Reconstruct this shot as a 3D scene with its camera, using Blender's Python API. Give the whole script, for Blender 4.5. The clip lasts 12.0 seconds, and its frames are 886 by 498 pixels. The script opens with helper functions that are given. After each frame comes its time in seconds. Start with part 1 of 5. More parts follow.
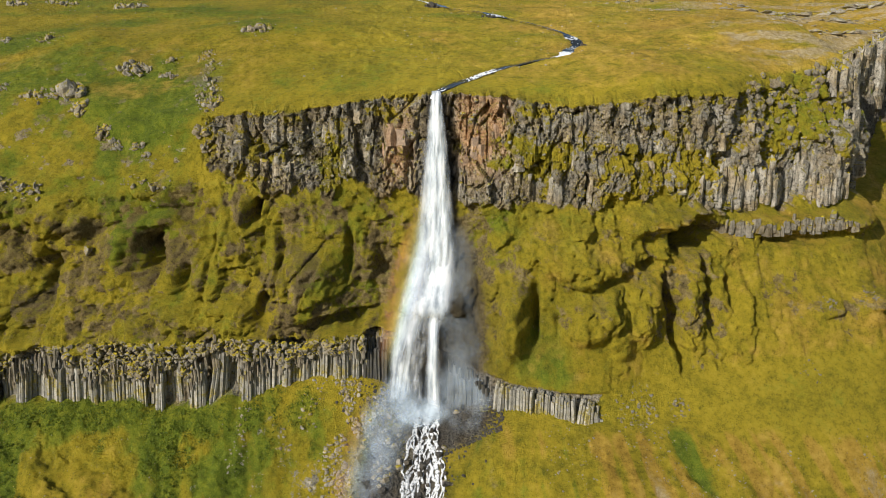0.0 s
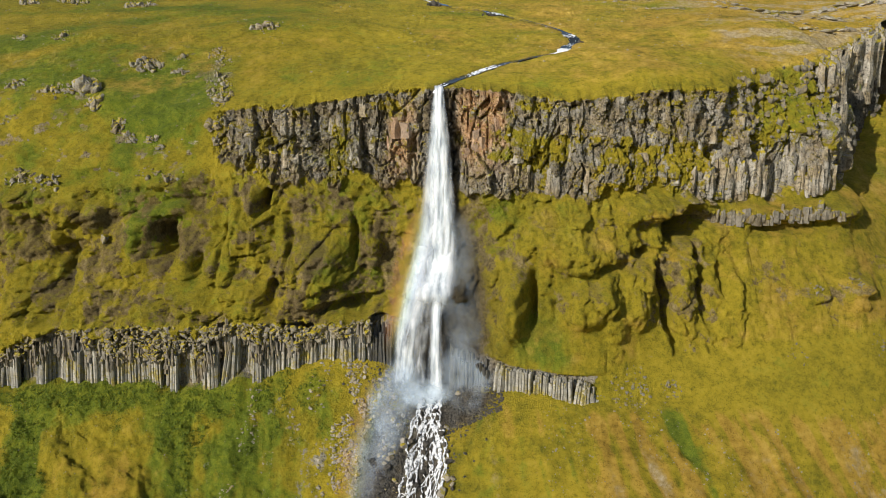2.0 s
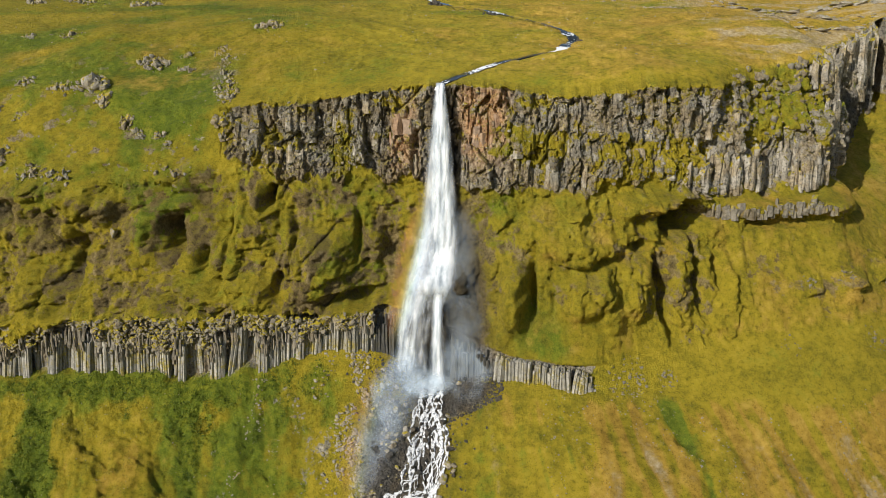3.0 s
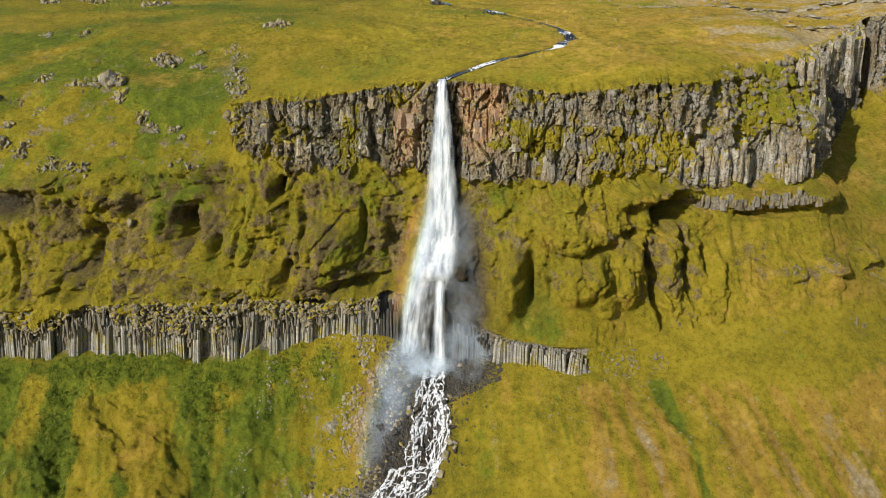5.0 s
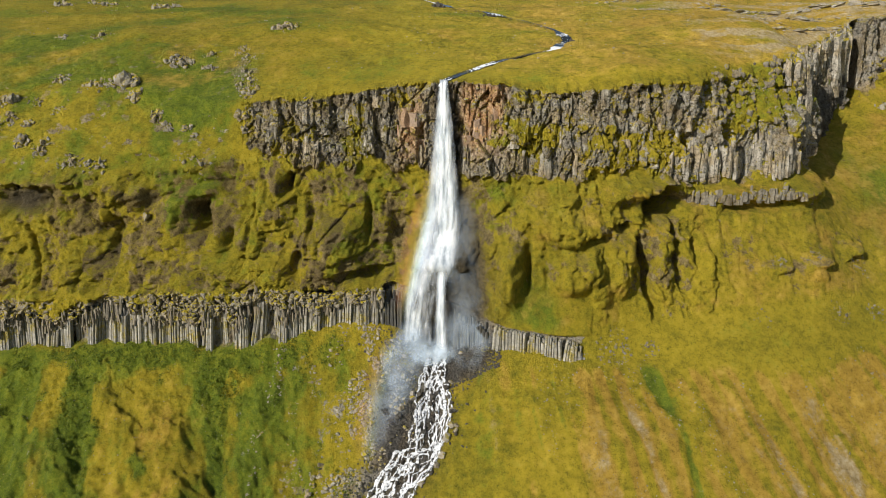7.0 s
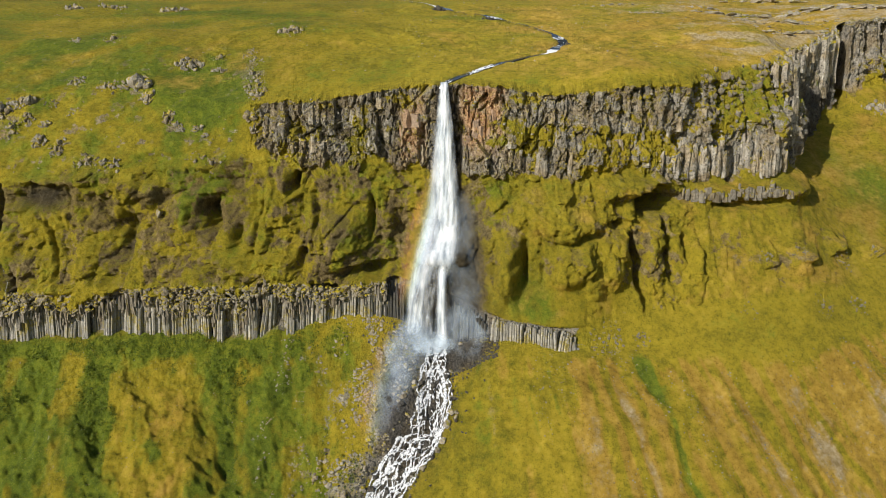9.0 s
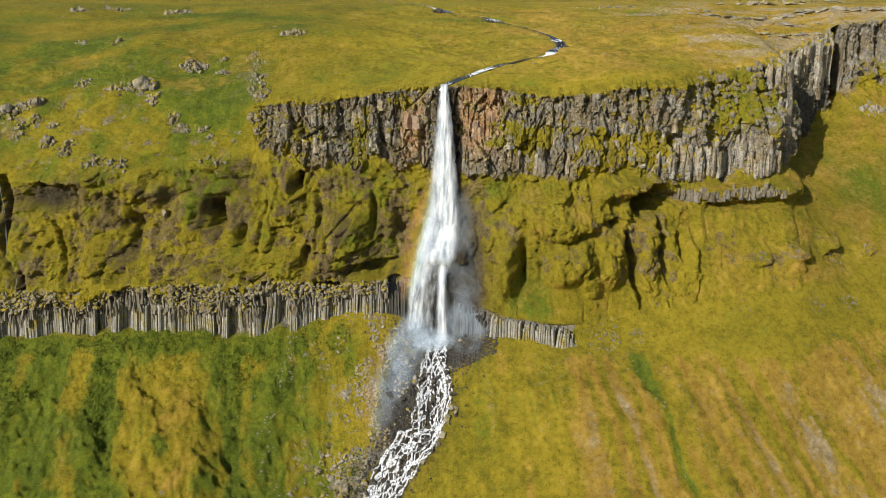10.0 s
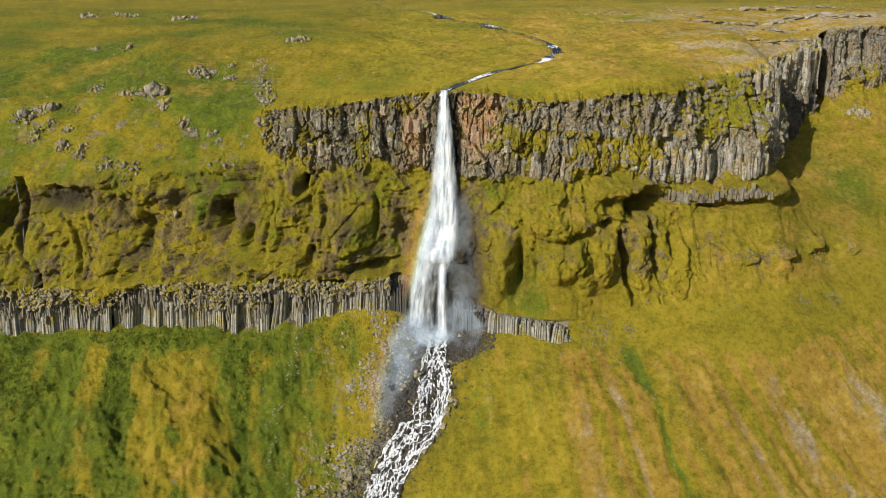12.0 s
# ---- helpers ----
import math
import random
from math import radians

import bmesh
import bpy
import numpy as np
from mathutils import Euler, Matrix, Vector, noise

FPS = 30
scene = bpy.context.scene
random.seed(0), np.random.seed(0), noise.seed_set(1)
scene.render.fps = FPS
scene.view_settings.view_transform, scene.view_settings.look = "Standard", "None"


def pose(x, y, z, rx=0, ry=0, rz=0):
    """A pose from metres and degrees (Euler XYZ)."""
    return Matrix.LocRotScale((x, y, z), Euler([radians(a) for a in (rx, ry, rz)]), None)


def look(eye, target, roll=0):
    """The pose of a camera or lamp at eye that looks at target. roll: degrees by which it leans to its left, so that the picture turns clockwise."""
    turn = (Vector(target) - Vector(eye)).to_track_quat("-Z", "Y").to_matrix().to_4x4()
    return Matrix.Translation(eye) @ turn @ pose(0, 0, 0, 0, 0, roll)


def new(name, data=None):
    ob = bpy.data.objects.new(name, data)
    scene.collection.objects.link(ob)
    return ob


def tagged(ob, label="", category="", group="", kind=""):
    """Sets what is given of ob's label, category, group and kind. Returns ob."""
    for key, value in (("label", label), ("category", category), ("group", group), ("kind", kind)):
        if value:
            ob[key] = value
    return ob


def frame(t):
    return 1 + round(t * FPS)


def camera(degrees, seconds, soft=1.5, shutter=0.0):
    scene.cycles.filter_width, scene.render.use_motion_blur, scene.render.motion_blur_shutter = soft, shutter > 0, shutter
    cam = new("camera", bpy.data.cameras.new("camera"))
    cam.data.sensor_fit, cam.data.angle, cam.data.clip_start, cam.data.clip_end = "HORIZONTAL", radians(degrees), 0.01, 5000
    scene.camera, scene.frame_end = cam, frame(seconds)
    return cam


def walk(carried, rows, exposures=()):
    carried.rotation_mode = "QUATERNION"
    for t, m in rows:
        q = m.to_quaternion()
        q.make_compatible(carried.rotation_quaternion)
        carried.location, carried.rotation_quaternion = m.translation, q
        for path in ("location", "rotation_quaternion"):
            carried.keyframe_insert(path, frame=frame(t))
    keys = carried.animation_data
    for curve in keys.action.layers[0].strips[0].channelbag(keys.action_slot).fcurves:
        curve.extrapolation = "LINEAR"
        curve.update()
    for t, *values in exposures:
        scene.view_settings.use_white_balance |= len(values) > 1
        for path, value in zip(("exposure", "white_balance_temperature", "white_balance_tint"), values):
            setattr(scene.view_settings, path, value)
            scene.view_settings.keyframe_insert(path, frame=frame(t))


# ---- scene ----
cam = camera(56.0, 12.0, soft=1.0)
METRES, EYE, TILT, LEAN, TURN = 39.51, 60.0, -17.0, 0.0, 0.0
ROWS = [
    (0, 0, 0, 0, 0, 0, -0),
    (0.5, -0.00137, -0.0282, -0.00797, 0.00532, -0, 0.01),
    (1, -0.00289, -0.0605, -0.01921, 0.02278, -0, 0.01),
    (1.5, -0.00463, -0.0952, -0.03053, 0.03341, -0.01671, 0.02),
    (2, -0.0063, -0.1314, -0.04389, 0.0448, -0.0281, 0.01),
    (2.5, -0.00866, -0.1687, -0.05695, 0.06151, -0.03341, 0.01),
    (3, -0.00987, -0.2077, -0.06948, 0.07821, -0.03949, 0),
    (5, -0.01314, -0.3709, -0.1114, 0.13972, -0.12909, 0.01),
    (5.5, -0.01443, -0.4126, -0.11922, 0.15111, -0.13441, 0.02),
    (6, -0.01526, -0.4537, -0.12689, 0.1625, -0.1458, 0.02),
    (6.5, -0.01572, -0.4943, -0.13357, 0.17389, -0.15111, 0.01),
    (7, -0.01648, -0.5346, -0.13965, 0.18452, -0.1625, 0.01),
    (9, -0.01686, -0.6962, -0.15331, 0.20731, -0.26881, 0.03),
    (9.5, -0.01663, -0.7365, -0.15666, 0.2187, -0.2635, 0.04),
    (10, -0.0164, -0.7764, -0.15909, 0.2187, -0.26881, 0.03),
    (10.5, -0.01655, -0.8164, -0.16022, 0.22401, -0.27489, 0.03),
    (11, -0.01617, -0.8567, -0.16212, 0.23009, -0.2802, 0.03),
    (11.5, -0.01617, -0.8973, -0.16159, 0.22401, -0.29159, 0.06),
    (12, -0.01557, -0.9379, -0.16045, 0.22401, -0.29159, 0.06),
]
walk(cam, [(t, pose(0, 0, EYE, TILT, LEAN, TURN) @ pose(METRES * x, METRES * y, METRES * z, 90 + pitch, roll, yaw)) for t, x, y, z, yaw, pitch, roll in ROWS])

# ---------------------------------------------------------------- world and sun
SUN_AZ, SUN_EL = radians(222.0), radians(30.0)     # clockwise from north (+y)
world = bpy.data.worlds.new("sky_world")
scene.world = world
world.use_nodes = True
wn = world.node_tree
sky = wn.nodes.new("ShaderNodeTexSky")
sky.sky_type, sky.sun_disc = "NISHITA", False
sky.sun_elevation, sky.sun_rotation = SUN_EL, SUN_AZ
wn.links.new(sky.outputs[0], wn.nodes["Background"].inputs[0])
wn.nodes["Background"].inputs[1].default_value = 0.09
to_sun = Vector((math.sin(SUN_AZ) * math.cos(SUN_EL), math.cos(SUN_AZ) * math.cos(SUN_EL), math.sin(SUN_EL)))
sun = new("sun", bpy.data.lights.new("sun", "SUN"))
sun.data.energy, sun.data.angle, sun.data.color = 5.0, radians(0.55), (1.0, 0.94, 0.84)
sun.matrix_world = look(tuple(to_sun * 500), (0, 0, 0))
scene.view_settings.exposure = 0.03


# ---------------------------------------------------------------- materials
class Mat:
    """A small builder for node materials."""

    def __init__(self, name, rough=0.9):
        self.m = bpy.data.materials.new(name)
        self.m.use_nodes = True
        self.t = self.m.node_tree
        self.b = self.t.nodes["Principled BSDF"]
        self.b.inputs["Roughness"].default_value = rough
        self.b.inputs["Specular IOR Level"].default_value = 0.25
        self.pos = self.t.nodes.new("ShaderNodeNewGeometry").outputs["Position"]

    def put(self, socket, value):
        if hasattr(value, "is_output"):
            self.t.links.new(value, socket)
        elif isinstance(value, tuple) and len(value) == 3 and socket.type == "RGBA":
            socket.default_value = (*value, 1)
        else:
            socket.default_value = value

    def attr(self, name):
        n = self.t.nodes.new("ShaderNodeAttribute")
        n.attribute_name = name
        return n.outputs["Fac"]

    def uv(self):
        return self.t.nodes.new("ShaderNodeUVMap").outputs[0]

    def scaled(self, vec, scale, shift=(0, 0, 0)):
        n = self.t.nodes.new("ShaderNodeMapping")
        self.put(n.inputs["Vector"], vec)
        n.inputs["Scale"].default_value = scale
        n.inputs["Location"].default_value = shift
        return n.outputs[0]

    def noise(self, scale, vec=None, detail=4.0, rough=0.6, warp=0.0):
        n = self.t.nodes.new("ShaderNodeTexNoise")
        self.put(n.inputs["Vector"], vec if vec is not None else self.pos)
        n.inputs["Scale"].default_value, n.inputs["Detail"].default_value = scale, detail
        n.inputs["Roughness"].default_value, n.inputs["Distortion"].default_value = rough, warp
        return n.outputs["Fac"]

    def voronoi(self, scale, vec=None, feature="DISTANCE_TO_EDGE"):
        n = self.t.nodes.new("ShaderNodeTexVoronoi")
        n.feature = feature
        self.put(n.inputs["Vector"], vec if vec is not None else self.pos)
        n.inputs["Scale"].default_value = scale
        return n.outputs["Distance"]

    def math(self, op, a, b=0.0, clamp=False):
        n = self.t.nodes.new("ShaderNodeMath")
        n.operation, n.use_clamp = op, clamp
        self.put(n.inputs[0], a), self.put(n.inputs[1], b)
        return n.outputs[0]

    def between(self, x, lo, hi, a=0.0, b=1.0):
        n = self.t.nodes.new("ShaderNodeMapRange")
        n.interpolation_type = "SMOOTHSTEP"
        self.put(n.inputs[0], x)
        for i, v in enumerate((lo, hi, a, b)):
            n.inputs[i + 1].default_value = v
        return n.outputs[0]

    def mix(self, f, a, b, mode="MIX"):
        n = self.t.nodes.new("ShaderNodeMix")
        n.data_type, n.blend_type = "RGBA", mode
        self.put(n.inputs[0], f), self.put(n.inputs[6], a), self.put(n.inputs[7], b)
        return n.outputs[2]

    def ramp(self, x, stops):
        n = self.t.nodes.new("ShaderNodeValToRGB")
        self.put(n.inputs[0], x)
        e = n.color_ramp.elements
        while len(e) < len(stops):
            e.new(0.5)
        for el, (p, c) in zip(e, stops):
            el.position, el.color = p, (*c, 1)
        return n.outputs[0]

    def normal_up(self):
        n = self.t.nodes.new("ShaderNodeSeparateXYZ")
        self.t.links.new(self.t.nodes.new("ShaderNodeNewGeometry").outputs["Normal"], n.inputs[0])
        return n.outputs[2]

    def random(self):
        return self.t.nodes.new("ShaderNodeObjectInfo").outputs["Random"]

    def bump(self, height, strength=0.5, distance=0.1):
        n = self.t.nodes.new("ShaderNodeBump")
        self.put(n.inputs["Strength"], strength)
        n.inputs["Distance"].default_value = distance
        self.put(n.inputs["Height"], height)
        self.t.links.new(n.outputs[0], self.b.inputs["Normal"])

    def colour(self, c):
        self.put(self.b.inputs["Base Color"], c)
        return self


def grass_colour(k, lush, gold):
    """Meadow: olive moss and grass, fresh green where wet, straw where dry."""
    big, mid, small, fine = k.noise(0.06, detail=5), k.noise(0.38, detail=6, rough=0.68), k.noise(1.25, detail=5, rough=0.7), k.noise(4.2, detail=3, rough=0.8)
    tone = k.math("ADD", k.math("ADD", k.math("MULTIPLY", mid, 0.45), k.math("MULTIPLY", big, 0.25)), k.math("MULTIPLY", small, 0.30))
    c = k.ramp(tone, [(0.36, (0.150, 0.142, 0.009)), (0.45, (0.262, 0.218, 0.012)), (0.54, (0.385, 0.298, 0.018)), (0.66, (0.510, 0.372, 0.040))])
    g = k.ramp(tone, [(0.36, (0.055, 0.094, 0.008)), (0.50, (0.138, 0.182, 0.011)), (0.64, (0.265, 0.275, 0.018))])
    c = k.mix(k.between(k.math("ADD", lush, k.math("MULTIPLY", k.math("SUBTRACT", mid, 0.5), 1.6)), 0.25, 0.75), c, g)
    d = k.ramp(tone, [(0.36, (0.27, 0.155, 0.022)), (0.50, (0.455, 0.275, 0.040)), (0.64, (0.60, 0.405, 0.095))])
    c = k.mix(k.between(k.math("ADD", gold, k.math("MULTIPLY", k.math("SUBTRACT", mid, 0.5), 1.3)), 0.35, 0.95, 0, 0.8), c, d)
    c = k.mix(k.between(k.math("ADD", k.math("MULTIPLY", fine, 0.6), k.math("MULTIPLY", small, 0.4)), 0.35, 0.50, 0.52, 0.0), c, (0.056, 0.060, 0.006))
    c = k.mix(k.between(fine, 0.52, 0.72, 0.0, 0.22), c, (0.56, 0.46, 0.06))
    return c, fine, small


def rock_colour(k, iron=None):
    a, b = k.noise(0.5, detail=7, rough=0.72), k.noise(2.4, detail=6, rough=0.75)
    tall = k.noise(1.0, k.scaled(k.pos, (2.6, 2.6, 0.45)), detail=5, rough=0.65)
    tone = k.math("ADD", k.math("ADD", k.math("MULTIPLY", a, 0.4), k.math("MULTIPLY", tall, 0.3)), k.math("MULTIPLY", b, 0.3))
    c = k.ramp(tone, [(0.35, (0.048, 0.042, 0.028)), (0.42, (0.140, 0.128, 0.104)), (0.51, (0.325, 0.300, 0.248)), (0.62, (0.56, 0.52, 0.45))])
    c = k.mix(k.between(k.noise(0.30, detail=5), 0.44, 0.60, 0, 0.65), c, k.ramp(tone, [(0.36, (0.060, 0.042, 0.018)), (0.48, (0.24, 0.175, 0.085)), (0.62, (0.52, 0.42, 0.25))]))
    if iron is not None:
        r = k.ramp(tone, [(0.36, (0.12, 0.045, 0.017)), (0.47, (0.47, 0.265, 0.125)), (0.60, (0.74, 0.53, 0.34))])
        c = k.mix(iron, c, r)
    c = k.mix(k.between(b, 0.36, 0.47, 0.8, 0.0), c, (0.016, 0.014, 0.010))
    return c, a, b


def ground_material():
    k = Mat("meadow_and_rock", 0.95)
    rock, lush, gold, wet_shade, iron, bare = (k.attr(n) for n in ("rock", "lush", "gold", "wet_shade", "iron", "bare"))
    tuff = k.attr("tuff")
    g, fine, mid = grass_colour(k, lush, gold)
    r, a, b = rock_colour(k, iron)
    r = k.mix(tuff, r, k.ramp(k.math("ADD", k.math("MULTIPLY", a, 0.5), k.math("MULTIPLY", b, 0.5)), [(0.36, (0.060, 0.044, 0.012)), (0.50, (0.215, 0.160, 0.048)), (0.66, (0.42, 0.325, 0.13))]))
    moss_n = k.noise(0.75, detail=7, rough=0.72)
    f = k.between(k.math("ADD", rock, k.math("MULTIPLY", k.math("SUBTRACT", moss_n, 0.5), 2.4)), 0.40, 0.62)
    f = k.math("MULTIPLY", f, k.between(k.math("ADD", k.normal_up(), k.math("MULTIPLY", k.math("SUBTRACT", b, 0.5), 1.4)), 0.62, 1.0, 1.0, 0.25))
    f = k.math("MAXIMUM", f, k.between(wet_shade, 0.40, 0.8))
    c = k.mix(f, g, r)
    dry = k.ramp(k.noise(1.3, detail=6, rough=0.75), [(0.35, (0.26, 0.185, 0.075)), (0.52, (0.45, 0.350, 0.19)), (0.68, (0.60, 0.52, 0.38))])
    c = k.mix(k.between(k.math("ADD", bare, k.math("MULTIPLY", k.math("SUBTRACT", k.noise(0.6, detail=6), 0.5), 1.5)), 0.30, 0.95, 0.0, 0.9), c, dry)
    # darkens wet ground, and the shade painted on the gorge and western shoulders
    c = k.mix(k.math("MULTIPLY", wet_shade, 0.80), c, (0.020, 0.019, 0.018))
    k.colour(c)
    k.put(k.b.inputs["Roughness"], k.between(wet_shade, 0.2, 0.9, 0.95, 0.5))
    h = k.math("ADD", k.math("MULTIPLY", fine, 0.5), k.math("ADD", b, k.noise(9.0, detail=3)))
    k.bump(h, k.between(k.attr("short"), 0.0, 1.0, 1.0, 0.7), 0.42)
    return k.m


def stone_material(name, wet_shade=False, pale=0.0, iron=False, mossy=0.3, vary=0.45, brown=0.0):
    k = Mat(name, 0.45 if wet_shade else 0.9)
    c, a, b = rock_colour(k)
    rnd = k.random()
    if iron:
        c = k.mix(0.75, c, k.ramp(b, [(0.3, (0.17, 0.080, 0.038)), (0.7, (0.60, 0.36, 0.20))]))
    if wet_shade:
        c = k.mix(0.84, c, (0.020, 0.019, 0.018))
    else:
        c = k.mix(pale, c, (0.50, 0.43, 0.31))
        c = k.mix(brown, c, (0.10, 0.082, 0.050))
        c = k.mix(k.math("MULTIPLY", rnd, vary), c, k.mix(k.noise(5.0), (0.07, 0.064, 0.055), (0.40, 0.37, 0.32)))
        up = k.math("ADD", k.math("MULTIPLY", k.normal_up(), 0.35), k.noise(1.1, detail=5))
        g, _, _ = grass_colour(k, 0.2, 0.2)
        c = k.mix(k.between(up, 0.95 - mossy, 1.12 - mossy), c, g)
    k.colour(c)
    k.bump(k.math("ADD", b, k.noise(7.0, detail=4)), 0.9, 0.2)
    return k.m


def column_material(name, wet_shade=False):
    """Basalt columns: pale grey flanks with ochre lichen, thin cross joints."""
    k = Mat(name, 0.45 if wet_shade else 0.85)
    rnd = k.random()
    streak = k.noise(1.0, k.scaled(k.pos, (5.0, 5.0, 0.5)), detail=4)
    c = k.ramp(k.math("ADD", k.math("MULTIPLY", streak, 0.82), k.math("MULTIPLY", rnd, 0.18)), [
        (0.26, (0.080, 0.078, 0.072)), (0.5, (0.262, 0.252, 0.220)), (0.74, (0.49, 0.468, 0.41))])
    c = k.mix(k.between(k.noise(0.7, detail=6, rough=0.7), 0.50, 0.64, 0, 0.6), c, (0.24, 0.20, 0.075))
    moss = k.math("ADD", k.noise(0.32, detail=6, rough=0.7), k.math("MULTIPLY", k.math("SUBTRACT", k.noise(2.2, detail=4), 0.5), 0.5))
    c = k.mix(k.between(moss, 0.52, 0.62, 0.0, 0.0 if wet_shade else 0.85), c, k.ramp(k.noise(3.0, detail=5), [(0.35, (0.10, 0.088, 0.014)), (0.6, (0.33, 0.26, 0.04))]))
    joint = k.voronoi(1.0, k.scaled(k.pos, (0.35, 0.35, 1.5)))
    c = k.mix(k.between(joint, 0.0, 0.04, 0.35, 0.0), c, (0.02, 0.02, 0.02))
    if wet_shade:
        c = k.mix(0.75, c, (0.016, 0.017, 0.018))
    k.colour(c)
    k.bump(k.math("ADD", k.noise(4.0, detail=5), k.between(joint, 0, 0.06)), 0.5, 0.08)
    return k.m


def water_material(name, density, seed, across=2.2, down=0.16, soft_edge=0.30, length=40.0, fade=1.8):
    """White falling water in long streaks, thin at its sides. UV: x across from 0 to 1, y metres down."""
    k = Mat(name, 0.6)
    sep = k.t.nodes.new("ShaderNodeSeparateXYZ")
    k.put(sep.inputs[0], k.uv())
    side = k.math("SUBTRACT", 1.0, k.math("MULTIPLY", k.math("ABSOLUTE", k.math("SUBTRACT", sep.outputs[0], 0.5)), 2.0))
    vec = k.scaled(k.uv(), (across * 2.0, down, 1), (seed, seed * 1.7, 0))
    st = k.noise(1.0, vec, detail=5, rough=0.6, warp=0.25)
    puff = k.noise(1.0, k.scaled(k.pos, (0.55, 0.3, 0.22), (seed * 2, 0, seed)), detail=6, rough=0.6)
    wave = k.math("ADD", k.math("MULTIPLY", k.math("SUBTRACT", st, 0.5), 1.3), k.math("MULTIPLY", k.math("SUBTRACT", puff, 0.5), 1.3))
    a = k.math("MULTIPLY", k.between(side, 0.0, soft_edge), k.between(k.math("ADD", wave, density), -0.5, 0.80, 0.0, 0.93))
    a = k.math("MULTIPLY", a, k.between(k.math("ADD", sep.outputs[1], k.math("MULTIPLY", k.math("SUBTRACT", st, 0.5), 2.0 * fade)), length - fade, length - 0.1, 1.0, 0.0))
    k.put(k.b.inputs["Alpha"], a)
    k.colour(k.ramp(k.math("ADD", k.math("MULTIPLY", st, 0.6), k.math("MULTIPLY", puff, 0.4)), [(0.36, (0.38, 0.45, 0.53)), (0.49, (0.64, 0.70, 0.75)), (0.6, (0.82, 0.85, 0.88))]))
    return k.m


def rapid_material():
    """White water in narrow strands, thin at their sides. UV: x across from 0 to 1, y metres down."""
    k = Mat("braided_white_water", 0.35)
    sep = k.t.nodes.new("ShaderNodeSeparateXYZ")
    k.put(sep.inputs[0], k.uv())
    side = k.math("SUBTRACT", 1.0, k.math("MULTIPLY", k.math("ABSOLUTE", k.math("SUBTRACT", sep.outputs[0], 0.5)), 2.0))
    brk = k.noise(2.6, detail=5, rough=0.65)
    a = k.math("ADD", k.between(side, 0.0, 0.7, -0.7, 0.55), k.math("MULTIPLY", k.math("SUBTRACT", brk, 0.5), 3.4))
    k.put(k.b.inputs["Alpha"], k.between(a, -0.40, 0.75, 0.0, 0.72))
    k.colour(k.ramp(brk, [(0.36, (0.50, 0.55, 0.60)), (0.50, (0.74, 0.77, 0.80)), (0.64, (0.88, 0.89, 0.90))]))
    k.bump(brk, 0.5, 0.12)
    return k.m


def brook_material():
    """Shallow dark brook with white riffles."""
    k = Mat("brook_water", 0.12)
    foam = k.attr("foam")
    n = k.noise(1.5, k.scaled(k.pos, (1.4, 0.7, 1)), detail=5)
    f = k.between(k.math("ADD", foam, k.math("MULTIPLY", k.math("SUBTRACT", n, 0.5), 1.6)), 0.45, 0.62)
    k.colour(k.mix(f, (0.022, 0.026, 0.026), (0.86, 0.88, 0.90)))
    k.put(k.b.inputs["Roughness"], k.between(f, 0, 1, 0.12, 0.6))
    k.bump(n, 0.3, 0.08)
    return k.m


def spray_material(name, density, seed, bow=False):
    """Drifting spray, thin everywhere and gone at its rim. UV: 0 to 1 both ways."""
    k = Mat(name, 1.0)
    sep = k.t.nodes.new("ShaderNodeSeparateXYZ")
    k.put(sep.inputs[0], k.uv())
    u, v = sep.outputs[0], sep.outputs[1]
    du, dv = k.math("SUBTRACT", k.math("MULTIPLY", u, 2.0), 1.0), k.math("SUBTRACT", k.math("MULTIPLY", v, 2.0), 1.0)
    rim = k.between(k.math("ADD", k.math("MULTIPLY", du, du), k.math("MULTIPLY", dv, dv)), 0.0, 1.0, 1.0, 0.0)
    n = k.noise(1.0, k.scaled(k.pos, (0.28, 0.28, 0.20), (seed, 0, seed)), detail=6, rough=0.62)
    a = k.math("MULTIPLY", rim, k.math("MULTIPLY", k.between(n, 0.22, 0.80), density))
    k.put(k.b.inputs["Alpha"], a)
    # the rainbow's light is put into the mist's colour, band by band across
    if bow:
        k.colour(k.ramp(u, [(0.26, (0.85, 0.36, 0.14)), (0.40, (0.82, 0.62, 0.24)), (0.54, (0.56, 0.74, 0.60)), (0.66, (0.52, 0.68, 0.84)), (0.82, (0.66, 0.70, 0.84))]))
    else:
        k.colour((0.68, 0.82, 0.96))
    return k.m


M_GROUND = ground_material()
M_COLUMN, M_COLUMN_WET = column_material("basalt_column_grey"), column_material("basalt_column_wet", True)
M_CLIFF, M_CLIFF_IRON = stone_material("cliff_basalt", mossy=0.30, vary=0.15), stone_material("cliff_rusty", iron=True, mossy=0.05)
M_CRUMBLE = stone_material("mossy_rubble", mossy=0.33, vary=0.4, brown=0.3, pale=0.16)
M_LEDGE = stone_material("mossy_ledge_rock", mossy=0.31, vary=0.3, brown=0.5)
M_STONE, M_STONE_PALE = stone_material("field_stone", mossy=0.22, brown=0.1, pale=0.18), stone_material("field_stone_pale", mossy=0.30, brown=0.1)
M_WET = stone_material("wet_stone", wet_shade=True)
M_SLAB = stone_material("moor_slab", pale=0.30, mossy=0.16, vary=0.35)


